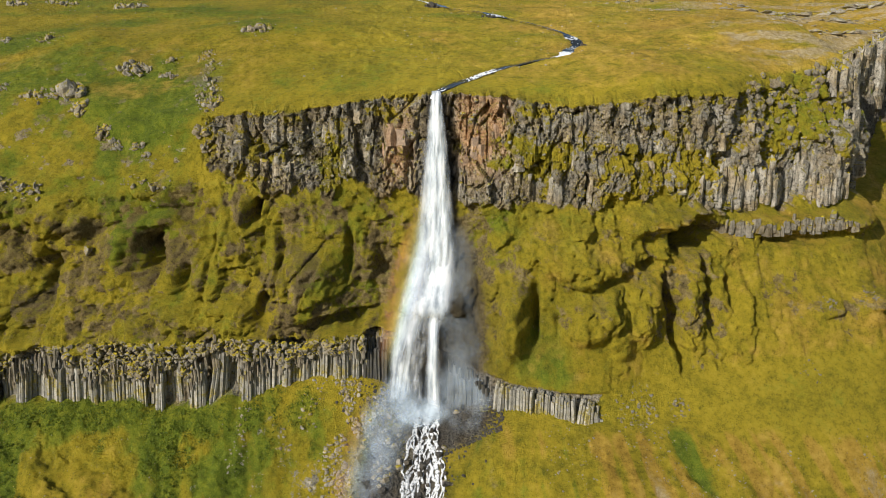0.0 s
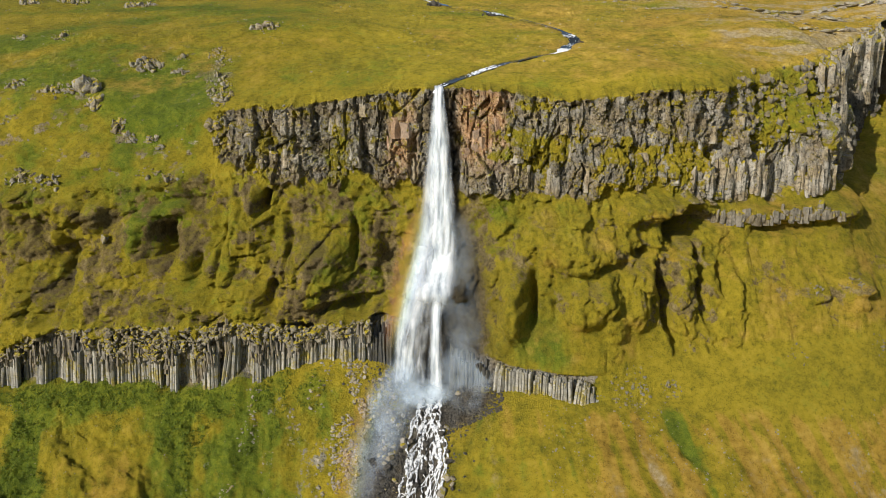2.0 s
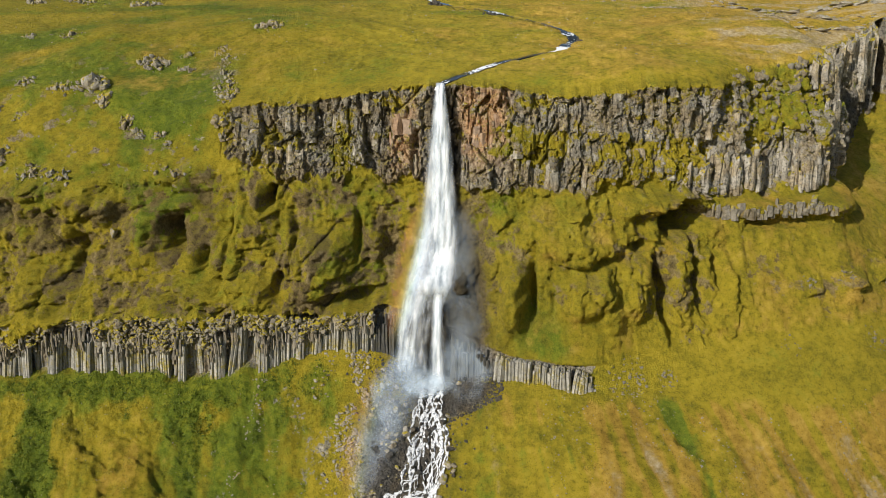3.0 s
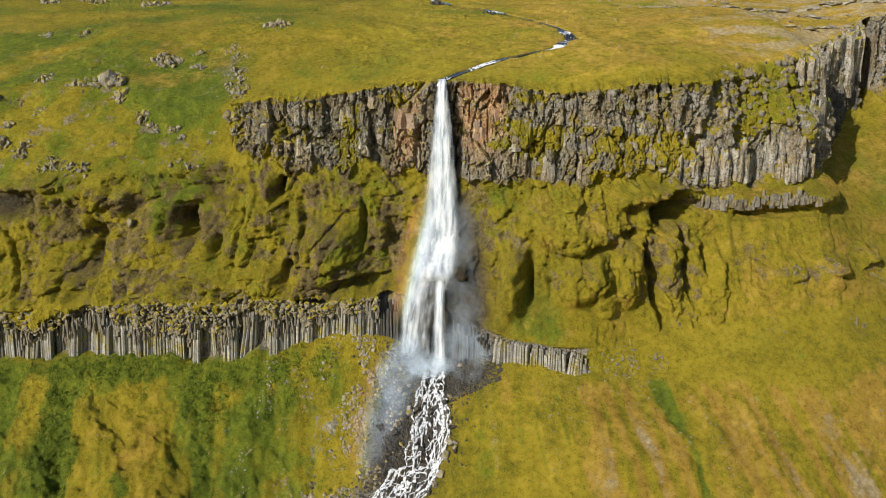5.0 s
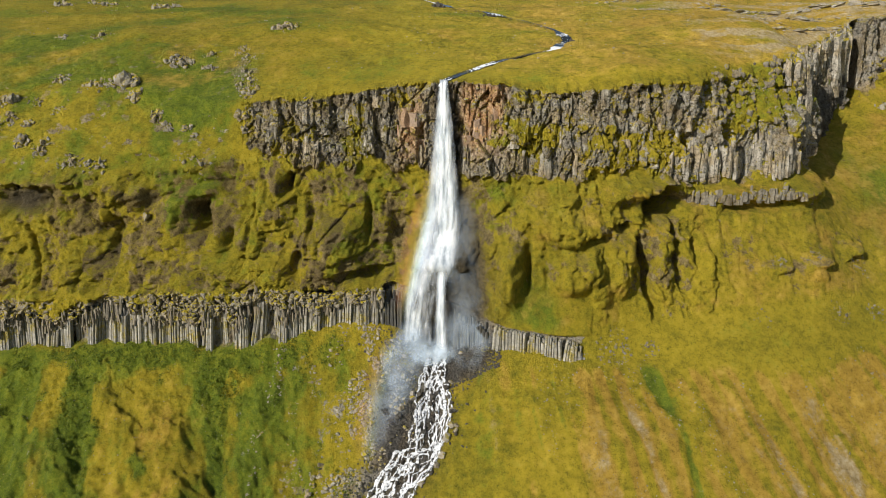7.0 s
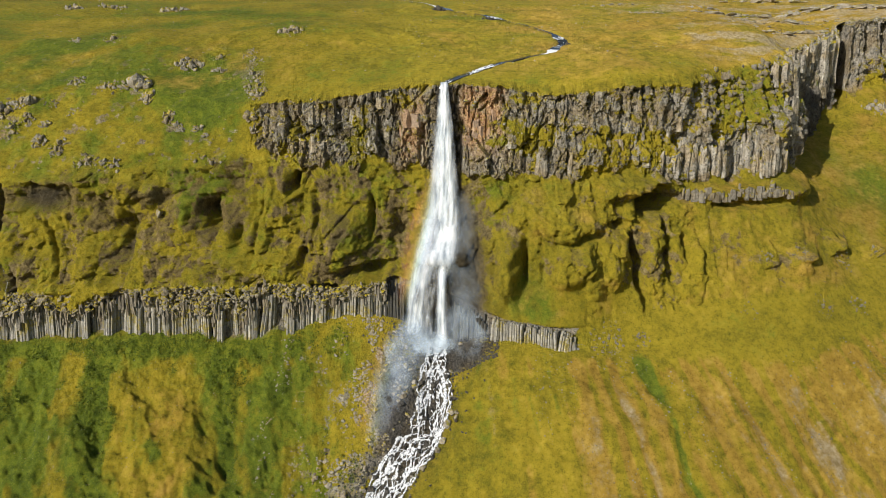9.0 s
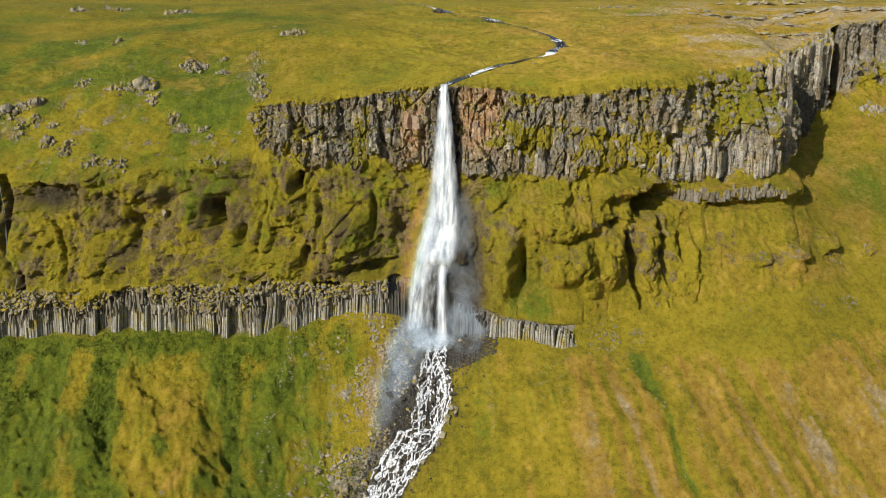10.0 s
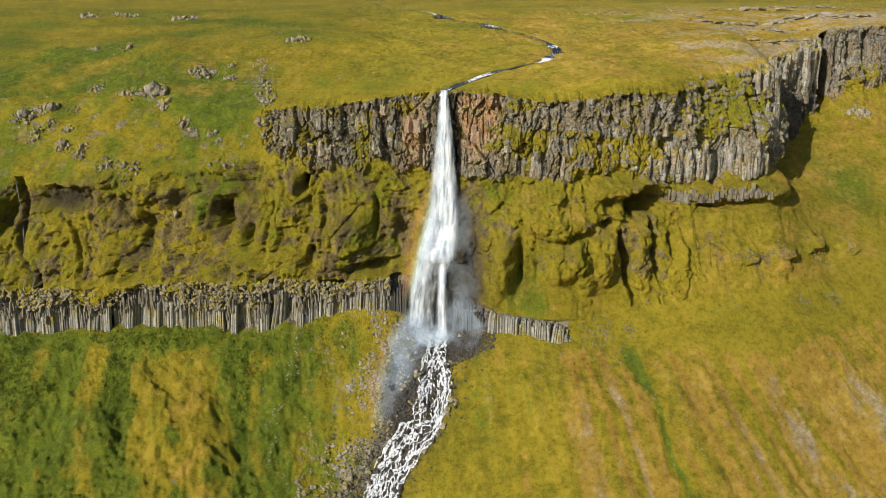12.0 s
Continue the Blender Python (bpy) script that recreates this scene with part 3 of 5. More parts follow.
SLOPE_SHAPES = [
    (56.0, 25.9, 10.0, 0.9, 2.6), (60.0, 23.5, 8.0, 0.7, -1.5), (67.0, 25.4, 4.0, 2.4, 2.2), (76.0, 27.0, 1.8, 2.4, 3.0), (73.2, 25.0, 0.8, 2.4, -3.0),
    (52.0, 23.6, 3.0, 0.7, -2.0), (64.5, 14.7, 1.6, 2.6, 1.4), (73.0, 16.5, 1.0, 1.8, 1.6), 
    (65.1, 15.6, 2.6, 0.9, 1.5), (57.7, 14.8, 2.2, 0.8, 1.3), (74.2, 15.4, 2.6, 1.0, 1.5), (83.0, 13.6, 2.4, 0.9, 1.3),
]
wide_mask = band(v, 7.03, 9.12, 0.1) * near_u
jx = 0.4 * fbm(x / 1.4, h / 1.4, 0, 3, 61) + 0.35 * fbm(x / 5, h / 9, 0, 2, 62)
for cx, cz, wx, wz, out in WEST_SHAPES + FALL_SHAPES + EAST_SHAPES + SLOPE_SHAPES:
    push[z] += wide_mask * out * bump2(x + jx * min(wx, 1.6), h + jx * min(wz, 1.6), cx, cz, wx, wz, 3.5)
for cx, cz, wx, wz, out, lean in [(-14.3, 22.5, 0.45, 4.0, -1.8, 0.05), (-24.2, 21.5, 0.45, 4.0, -2.0, -0.05), (-34.6, 21.0, 0.4, 5.0, -1.6, 0.06), (-70.4, 17.2, 0.6, 4.2, -2.6, -0.5), (-61.0, 22.5, 0.7, 3.2, -1.6, -1.0), (33.9, 14.2, 0.8, 6.2, -4.6, -0.24), (39.9, 16.8, 0.75, 5.0, -4.2, -0.18), (43.2, 17.0, 0.5, 2.4, -3.0, -0.15), (30.6, 21.5, 0.8, 1.0, -1.6, 0.0)]:
    push[z] += wide_mask * out * bump2(x - lean * (h - cz) + 1.3 * jx, h, cx, cz, wx, wz, 4.0)
gulch_x = np.interp(h, [8, 13.4, 16.5, 23.9, 30, 36.7], [-76.5, -77.8, -81.6, -83.0, -85.4, -90.5]) + 0.5 * fbm(h / 2.0, 0 * h, 0, 2, 64)
gulch = np.exp(-(np.abs(x - gulch_x) / 0.8) ** 2) * near_u
push[z] -= 3.4 * gulch * band(v, 6.95, 9.1, 0.15)
patch = fbm(x / 2.2, h / 2.0, y / 3.0, 4, 103)
rock[z] += mask * (0.21 - 0.5 * meadow + 0.75 * patch + 0.35 * (0.5 - own4) + 0.16 * (1 - step01(-16, -4, x))) * (1 - 0.55 * calm)
tuff[z] += 0.85 * mask
gold[z] += mask * step01(4, 14, x) * (0.26 + 0.5 * fbm(x / 4, h / 3, 0, 3, 109) + 0.18 * calm)
rock[z] += wide_mask * (0.7 + 0.9 * patch) * np.clip(bump2(x, h, 56, 25.5, 13, 1.1, 4) + 0.7 * bump2(x, h, 34, 16.2, 3, 4) + 0.55 * bump2(x, h, 61, 15.0, 6, 1.8) + 0.6 * bump2(x, h, 66, 15.0, 2.5, 2.8) + 0.55 * bump2(x, h, 76, 15.2, 4, 1.8) + 0.5 * bump2(x, h, 50, 18.5, 4, 2.5) + 0.4 * bump2(x, h, 83.5, 13.4, 2, 1.4) + 0.9 * bump2(x, h, -75, 26.2, 5.5, 1.8) + 0.6 * bump2(x, h, -61.5, 23.0, 3, 3) + 0.7 * bump2(x, h, -54.8, 26.8, 1.5, 1.8) + 0.7 * bump2(x, h, -23.4, 26.1, 1.0, 1.6) + 0.9 * bump2(x, h, -9.4, 18.9, 2.6, 5) + 0.8 * bump2(x, h, -54, 19.9, 2, 4) + 0.6 * bump2(x, h, -42, 21.5, 4, 4) + 0.8 * bump2(x, h, 3.6, 19.9, 3, 7), 0, 1)
# darker along the gulch and over two of the carved hollows
wet_shade[z] = np.maximum(wet_shade[z], wide_mask * np.maximum(0.85 * bump2(x + 0.5 * patch, h, -58, 18.6, 1.1, 2.8) + 0.75 * gulch, 1.0 * bump2(x + 2 * patch, h, -75, 26.0, 5.2, 1.9, 3)))
iron[z] += 0.5 * mask * bump2(x, h, -6.5, 25.2, 1.6, 5) + mask * (0.12 + 0.28 * (1 - step01(-10, 0, x)) + 0.35 * step01(45, 55, x))
lush[z] += mask * (0.55 * bump2(x + 2 * patch, h, 15.5, 10.5, 4, 5) + 0.18 * bump2(x, h, 20, 28.2, 18, 4) + 0.15 * bump2(x, h, -16, 23.1, 5, 5))

# shade and damp on the western shoulders, both put into the colour in patches
damp_shade = mask * (1 - step01(-12, -4, x)) * (0.6 + 0.4 * step01(-70, -55, x))
wet_shade[z] = np.maximum(wet_shade[z], 0.40 * damp_shade * step01(-0.2, 0.5, patch))
lush[z] += 0.10 * damp_shade

# column band: rough rock behind the free columns
z = rows_of(8.7, 10.3)
x, h, v = SX[z], SZ[z], VV[z]
col_u = step01(-100, -94, x) * (1 - step01(19.5, 24, x))
mask = band(v, 9.02, 10.0, 0.06) * near_u * col_u
push[z] += mask * (-2.2 + 1.7 * step01(2, 6, x) + 0.6 * fbm(x / 0.9, h / 4, 0, 3, 71) + 0.9 * fbm(x / 5.5, 0 * h, 0, 2, 72))
rock[z] += mask * (0.85 + 0.5 * fbm(x / 2.0, h / 2.0, 0, 3, 73))
drape = 8.98 + 0.36 * fbm(x / 5.0, 0 * h, 0, 3, 75) + 0.14 * fbm(x / 1.1, 0 * h, 0, 2, 76)
for cx, wide_d, deep in ((-66.5, 4.0, 0.30), (-51.5, 2.6, 0.22), (-38.5, 3.0, 0.12), (-16.0, 3.5, 0.25)):
    drape += deep * bump2(x, 0, cx, 0, wide_d, 1, 4)
tongue = band(v, 8.97, drape, 0.06) * near_u * col_u * (1 - step01(-12.5, -11, x))
over = SY[z] - np.interp(x, EAST, BASE_Y) - 0.45 + 0.45 * fbm(x / 0.8, h / 0.8, 0, 3, 77) + 0.6 * fbm(x / 3.4, h / 3.0, 0, 2, 79)
push[z] = push[z] * (1 - tongue) + tongue * over
lift[z] += 0.8 * band(v, 8.7, 9.3, 0.25) * near_u * col_u * fbm(x / 3.2, 0 * h, 0, 3, 74) * (1 - step01(-12.5, -11, x))
rock[z] += 0.10 * tongue * (1 + 2.0 * fbm(x / 1.3, h / 1.0, 0, 3, 78))
rock[z] -= 0.75 * tongue * mask

# western hill above the shoulders
z = rows_of(4.8, 8.2)
x, y, h, v = SX[z], SY[z], SZ[z], VV[z]
hill = band(v, 5.2, 7.7, 0.3) * (1 - step01(-44, -35, x)) * near_u
_, gap6, own6 = cells(x / 4.2, (y + h) / 4.2, 53)
push[z] += hill * (1.5 * fbm(x / 7, h / 5, y / 6, 3, 51) + 0.4 * fbm(x / 1.4, h / 1.2, y / 1.4, 3, 52) + 0.6 * (own6 - 0.5) * step01(0.02, 0.3, gap6))
patch = fbm(x / 2.4, h / 1.6, y / 2.4, 4, 104)
rock[z] += hill * (0.0 + 0.6 * step01(0.20, 0.48, patch)) + 0.75 * bump2(x, y, -39.5, 142, 2.8, 11, 4) * step01(-0.3, 0.3, patch)
bare[z] += 0.55 * bump2(x, y, -87, 132.5, 4.5, 3.5) * near_u + 0.35 * bump2(x, y, -70, 124.5, 6, 2.5) * near_u
gold[z] += 0.25 * hill * (0.5 + fbm(x / 6, y / 5, 0, 3, 57))
tuff[z] += 0.4 * hill
iron[z] += 0.18 * hill * step01(-0.1, 0.4, fbm(x / 5, y / 5, 0, 2, 56))
lush[z] += hill * (0.20 + 0.35 * fbm(x / 4, y / 4, 0, 2, 55)) + 1.1 * bump2(x, y, -47, 137, 7, 10) * near_u + 0.1 * bump2(x, y, -100, 150, 25, 30)

# talus: gullies that run downhill, hummocks, straw-coloured streaks
z = rows_of(9.9, 13.4)
x, y, h, v = SX[z], SY[z], SZ[z], VV[z]
talus = step01(10.0, 10.25, v) * near_u
d = 105.0 - y
run = np.where(x > 0, (x - 0.01 * d) / (1 + 0.0105 * d), x - 0.2 * d) + 0.9 * fbm(x / 9, y / 14, 0, 2, 80)
gully = fbm(run / 4.6, y / 50, 0, 3, 81)
below = step01(10.1, 10.7, v)
west = 1 - step01(-36, -8, x)
east = step01(4, 16, x)
green_cut = bump2(run + 0.5 * fbm(x / 2, y / 3, 0, 2, 87), 0, 31.9, 0, 0.8 + 0.7 * step01(92, 104, y), 1) * (1.0 + 0.5 * fbm(x / 2, y / 4, 0, 3, 88))
west_cuts = bump2(run, 0, -60.5, 0, 1.4, 1) + 0.8 * bump2(run, 0, -71.5, 0, 1.6, 1) + 0.6 * bump2(run, 0, -39, 0, 1.5, 1) + 0.6 * bump2(run, 0, -82, 0, 4, 1)
lift[z] += 0.75 * band(v, 9.9, 10.25, 0.08) * west * near_u * fbm(x / 2.6, y / 6, 0, 3, 89)
lift[z] += talus * (0.8 * gully * below + (0.34 + 0.45 * west) * fbm(x / 1.3, y / 1.3, 0, 4, 82, 0.6) + (0.6 + 0.7 * west) * fbm(x / 4, y / 5, 0, 3, 83) * below)
lift[z] -= talus * below * (1.1 * west_cuts + 1.0 * green_cut) * (0.7 + fbm(x / 3, y / 4, 0, 2, 84))
bush_d, _, bush_own = cells(x / 1.3, y / 1.3, 85)
thicket = step01(-0.15, 0.35, fbm(x / 5, y / 9, 0, 3, 86) + 0.5 * west_cuts) * west
lift[z] += talus * thicket * 0.9 * np.maximum(0, 0.55 - bush_d) * bush_own
streak = fbm(run / 1.5, y / 40, 0, 4, 111)
blot = fbm(x / 3.0, y / 3.6, 0, 4, 112)
dry_w = (bump2(run + 3.5 * blot + 2.0 * gully, 0, -48.0, 0, 6.0, 1, 2) * (0.9 + 0.5 * blot) + 0.45 * bump2(run + 2.5 * blot, 0, -65.5, 0, 1.8, 1)) * step01(108, 97, y + 7 * blot)
gold[z] += talus * ((0.16 + 1.4 * streak + 0.5 * blot + 0.22 * step01(30, 60, x)) * east + (1 - east) * (0.05 + 0.35 * blot) + 0.52 * step01(4, 30, x) + 0.48 * dry_w - 1.2 * green_cut)
lush[z] += talus * (west * (0.34 + 0.5 * thicket - 0.9 * dry_w + 0.5 * west_cuts) - 0.6 * east - 0.5 * blot - 0.7 * streak * east + 1.2 * green_cut + 0.5 * bump2(run, 0, 33.5, 0, 3.0, 1) * step01(92, 104, y) + 0.5 * bump2(x, y, 12, 98, 7, 8))
lush[z] += 0.5 * (1 + 0.9 * fbm(x / 5, y / 5, 0, 2, 90)) * band(v, 9.95, 10.2, 0.08) * west * near_u
pale = 0.9 * bump2(run, 0, 56, 0, 2.6, 1) + 0.8 * bump2(run, 0, 72.5, 0, 3.0, 1) + 0.45 * bump2(run, 0, 20.5, 0, 2.4, 1) * step01(98, 88, y) + 0.45 * bump2(run, 0, 26.5, 0, 1.4, 1) + 0.3 * bump2(run, 0, 43, 0, 4, 1)
bare[z] += 0.42 * talus * bump2(run + 1.2 * blot, 0, 6.4, 0, 0.8, 1) * step01(88, 94, y) * (1 - step01(106, 109, y))
bare[z] += talus * below * (pale * (0.50 + 0.7 * blot + 0.6 * streak) + east * (0.10 + 0.35 * streak + 0.2 * blot) + 0.12 * step01(40, 60, x))
rock[z] += 0.25 * talus * step01(0.25, 0.6, fbm(x / 1.8, y / 1.8, 0, 3, 113))

# moor: long undulations, tussocks, pale gravel in the east
z = rows_of(0.0, 6.0)
x, y, h, v = SX[z], SY[z], SZ[z], VV[z]
flat = step01(3.0, 4.4, v) * (1 - step01(5.85, 6.0, v))
inner = flat * (1 - 0.8 * step01(5.4, 5.95, v))
lift[z] += inner * (0.9 * fbm(x / 20, y / 14, 0, 3, 91) + 0.30 * fbm(x / 3.5, y / 3.5, 0, 3, 92)) + flat * 0.14 * fbm(x / 0.9, y / 0.9, 0, 3, 93)
lift[z] += soft_line(BROW)[None] * step01(5.1, 5.6, v) * (1 - step01(5.84, 6.0, v))
lift[z] += (1 - step01(1.0, 4.0, v)) * 14 * fbm(x / 320, y / 320, 0, 3, 96)
short[z] += flat * step01(-45, 5, x)     # close-cropped turf
broad = fbm(x / 11, y / 9, 0, 3, 102)
gold[z] += flat * (0.14 + 0.4 * broad + 0.24 * step01(0, 30, x) + 0.25 * step01(122.2, 167.8, y) * step01(-30, 30, x))
lush[z] += flat * (0.4 * (-broad) + 0.22 * (1 - step01(-40, -10, x)) + 0.06 * (1 - step01(-75, -50, x)))
gravel = step01(-0.2, 0.3, fbm(x / 10, y / 4.5, 0, 3, 121) + 0.15 * step01(167.6, 192.6, y))
bare[z] += 0.8 * np.maximum(step01(36, 66, x), 0.8 * step01(20, 50, x) * step01(185, 200, y)) * flat * gravel * (1 - step01(5.75, 5.95, v))
bare[z] += 0.75 * flat * (bump2(x, y, 75, 163, 8, 2.4) + bump2(x, y, 62.5, 154.5, 7, 2.2) + bump2(x, y, 54, 158.5, 6, 2.0) + bump2(x, y, 67, 150, 5, 1.6)) * (0.6 + fbm(x / 3, y / 2, 0, 3, 122))
rim = step01(5.55, 5.9, v) * step01(60, 72, x) * near_u
rock[z] += rim * (0.55 + 0.6 * fbm(x / 3, y / 3, 0, 3, 123))
lift[z] += rim * 0.8 * fbm(x / 2.2, y / 2.2, 0, 3, 124)
wide = fbm(SX / 9, SY / 9, SZ / 9, 3, 105)
lush += 0.20 + 0.30 * wide + 0.5 * bump2(SX, SY, 88, 146.7, 8, 12)
gold += 0.10

# bed of the upper brook and of the lower cascade: middle line as (x, y)
BROOK = [(-1.1, 125.7), (-0.8, 127.8), (3.6, 133.4), (9.6, 140.9), (17.2, 145.1), (20.8, 147.5), (22.6, 152.6), (25.0, 158.7), (23.6, 165.3), (18.5, 177.8), (11.4, 189), (5.0, 197.3), (-1.0, 204.7), (-9.0, 218.9), (-24.0, 242.7)]
CASCADE = [(-2.5, 110.4), (-2.4, 109.1), (-2.8, 106.3), (-2.9, 103.4), (-2.8, 100.7), (-3.0, 98.2), (-4.0, 95.8), (-5.9, 94), (-8.2, 92.3), (-10.3, 89.8), (-12.2, 86.9), (-14.8, 82.8), (-17.8, 77.9), (-22.0, 70.2)]


def smooth_path(points, n):
    p = np.array(points, float)
    t, tt = np.arange(len(p)), np.linspace(0, len(p) - 1, n)
    q = np.stack([np.interp(tt, t, p[:, c]) for c in range(p.shape[1])], 1)
    for _ in range(max(2, n // len(p))):
        q[1:-1] += 0.25 * (q[2:] + q[:-2] - 2 * q[1:-1])
    return q


def distance_to(path, x, y):
    d = np.full(x.shape, 1e9)
    for px, py in path:
        d = np.minimum(d, (x - px) ** 2 + (y - py) ** 2)
    return np.sqrt(d)


brook_path, cascade_path = smooth_path(BROOK, 120), smooth_path(CASCADE, 90)
d_brook, d_casc = np.full(SY.shape, 99.0), np.full(SY.shape, 99.0)
part_b = (VV < 6.05) & (VV > 3.5) & (np.abs(SX - 8) < 30)
d_brook[part_b] = distance_to(brook_path, SX[part_b], SY[part_b])
part_c = (VV > 9.6) & (VV < 13) & (np.abs(SX + 10) < 40)
d_casc[part_c] = distance_to(cascade_path, SX[part_c], SY[part_c])
lift -= (0.55 * np.exp(-(d_brook / 1.1) ** 2) + 0.25 * np.exp(-(d_brook / 2.6) ** 2)) * (1 - 0.6 * step01(164, 172, SY))
lift -= 1.1 * np.exp(-(d_casc / 4.0) ** 2)
z = rows_of(6.0, 13.0)
x, y, h, v = SX[z], SY[z], SZ[z], VV[z]
scree = step01(9.9, 10.1, v) * near_u * np.exp(-(np.maximum(0, np.abs(x - np.interp(y, cascade_path[::-1, 1], cascade_path[::-1, 0]) + 1.4 + 3.0 * (1 - step01(93.4, 104.1, y))) - 2.2) / 3.4) ** 2)
rock[z] += scree * (0.62 + 0.7 * fbm(x / 2.2, y / 2.2, 0, 3, 131))
rock[z] += step01(9.95, 10.2, v) * band(x, -31, -9, 4) * 0.35 * step01(0.0, 0.45, fbm(x / 2.6, y / 3.4, 0, 4, 133))
soak = np.exp(-(np.maximum(0, np.abs(x - np.interp(h, [-4.5, 3.1, 10.4, 17.8, 26.3, 46], [-1.5, -0.6, 0.2, 0.9, -0.3, -1])) - 1.0) / np.interp(h, [-4.5, 4.1, 13.6, 22, 28.4, 46], [4.0, 6.6, 6.2, 4.2, 1.9, 0.9])) ** 2) * band(v, 6.0, 10.35, 0.1)
wet_shade[z] = np.maximum(wet_shade[z], soak)
wet_shade = np.maximum(wet_shade, np.maximum(0.9 * np.exp(-(d_casc / 3.4) ** 2), 0.9 * np.exp(-(d_brook / np.where(SY > 163, 0.35, 0.9)) ** 2)))
wet_shade = np.maximum(wet_shade, step01(9.95, 10.1, VV) * np.maximum(0.95 * bump2(SX, SY, -8.8, 99.0, 4.4, 9.0, 3), (0.95 + 0.5 * fbm(SX / 1.6, SY / 1.6, 0, 3, 135)) * bump2(SX, SY, 4.0, 107.0, 4.6, 3.8)))
rock = np.maximum(rock, wet_shade * step01(0.37, 0.6, wet_shade))

slot = 15.0 * bump2(SX, 0, 93.6, 0, 1.7, 1, 8) * band(VV, 5.93, 7.15, 0.05)     # a narrow cleft at the gorge's head
# caves and holes that run straight into the rock
ragged_h = 0.3 * wide + 0.8 * fbm(SX / 1.3, SZ / 1.1, 0, 3, 65)
for cx, cz, wx, wz, deep in [(-43.3, 23.6, 1.05, 2.2, 5.0), (-28.0, 28.6, 0.7, 1.4, 2.6), (-37.4, 19.6, 0.8, 1.3, 1.6)]:
    slot += deep * bump2(SX + ragged_h, SZ + 1.3 * ragged_h, cx, cz, wx, wz, 3.0) * band(VV, 7.05, 9.0, 0.05)
PX, PY, PZ = SX + push * out_x, SY + push * out_y + slot, SZ + lift

from mathutils.kdtree import KDTree


# ---------------------------------------------------------------- mesh helpers
def mesh_from(name, verts, faces, material, smooth=False):
    me = bpy.data.meshes.new(name)
    me.from_pydata([tuple(map(float, v)) for v in verts], [], [tuple(map(int, f)) for f in faces])
    me.materials.append(material)
    if smooth:
        me.polygons.foreach_set("use_smooth", np.ones(len(me.polygons), bool))
    me.update()
    return me


def grid_faces(rows, cols):
    i = np.arange((rows - 1) * cols).reshape(rows - 1, cols)[:, :-1]
    return np.stack([i, i + cols, i + cols + 1, i + 1], -1).reshape(-1, 4)


def grid_mesh(name, verts, rows, cols, material, smooth=True, uv=None):
    """A sheet of rows x cols points; uv: one pair a point."""
    verts, faces = np.asarray(verts, np.float32).reshape(-1, 3), grid_faces(rows, cols).astype(np.int32)
    me = bpy.data.meshes.new(name)
    me.vertices.add(len(verts)), me.loops.add(faces.size), me.polygons.add(len(faces))
    me.vertices.foreach_set("co", verts.ravel())
    me.loops.foreach_set("vertex_index", faces.ravel())
    me.polygons.foreach_set("loop_start", np.arange(0, faces.size, 4, dtype=np.int32))
    me.polygons.foreach_set("use_smooth", np.full(len(faces), smooth))
    me.materials.append(material)
    if uv is not None:
        layer = me.uv_layers.new(name="UVMap")
        layer.data.foreach_set("uv", np.asarray(uv, np.float32).reshape(-1, 2)[faces.ravel()].ravel())
    me.update()
    me.validate()
    return me


def quick_mesh(name, verts, faces, material, smooth=False):
    """A large mesh of alike faces from arrays."""
    verts, faces = np.asarray(verts, np.float32), np.asarray(faces, np.int32)
    k = faces.shape[1]
    me = bpy.data.meshes.new(name)
    me.vertices.add(len(verts)), me.loops.add(faces.size), me.polygons.add(len(faces))
    me.vertices.foreach_set("co", verts.ravel())
    me.loops.foreach_set("vertex_index", faces.ravel())
    me.polygons.foreach_set("loop_start", np.arange(0, faces.size, k, dtype=np.int32))
    me.polygons.foreach_set("use_smooth", np.full(len(faces), smooth))
    me.materials.append(material)
    me.update()
    return me


def part(name, data, parent, label=""):
    ob = new(name, data)
    ob.parent = parent
    return tagged(ob, label)


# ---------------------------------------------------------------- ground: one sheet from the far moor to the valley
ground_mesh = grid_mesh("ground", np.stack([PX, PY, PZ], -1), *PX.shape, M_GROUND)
for key, arr in (("rock", rock), ("lush", lush), ("gold", gold), ("wet_shade", wet_shade), ("iron", iron), ("bare", bare), ("tuff", tuff), ("short", short)):
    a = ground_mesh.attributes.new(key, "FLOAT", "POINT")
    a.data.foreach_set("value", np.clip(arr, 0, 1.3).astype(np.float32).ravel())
flat_rows = ((V[:-1, 0] > 5.98) & (V[:-1, 0] < 7.1)) | ((V[:-1, 0] > 9.0) & (V[:-1, 0] < 10.0))
ground_mesh.polygons.foreach_set("use_smooth", np.repeat(~flat_rows, PX.shape[1] - 1))
ground = tagged(new("ground", ground_mesh), "steep grassy hillside with mossy basalt cliffs and moor above", "hillside", kind="structure")

flat_x, flat_y, flat_z, flat_v = PX.ravel(), PY.ravel(), PZ.ravel(), VV.ravel()
near_ids = np.nonzero((flat_x > -110) & (flat_x < 125) & (flat_y > 40) & (flat_y < 330) & (flat_v < 13.2))[0]
trees = {}


def lookup(v0, v1, axis):
    """A search tree over the sheet between two guide lines, in plan ("z" left out) or in front view ("y" left out)."""
    key = (v0, v1, axis)
    if key not in trees:
        ids = near_ids[(flat_v[near_ids] >= v0) & (flat_v[near_ids] <= v1)]
        other = flat_y if axis == "z" else flat_z
        tree = KDTree(len(ids))
        for i in ids.tolist():
            tree.insert((flat_x[i], other[i], 0.0), i)
        tree.balance()
        trees[key] = tree
    return trees[key]


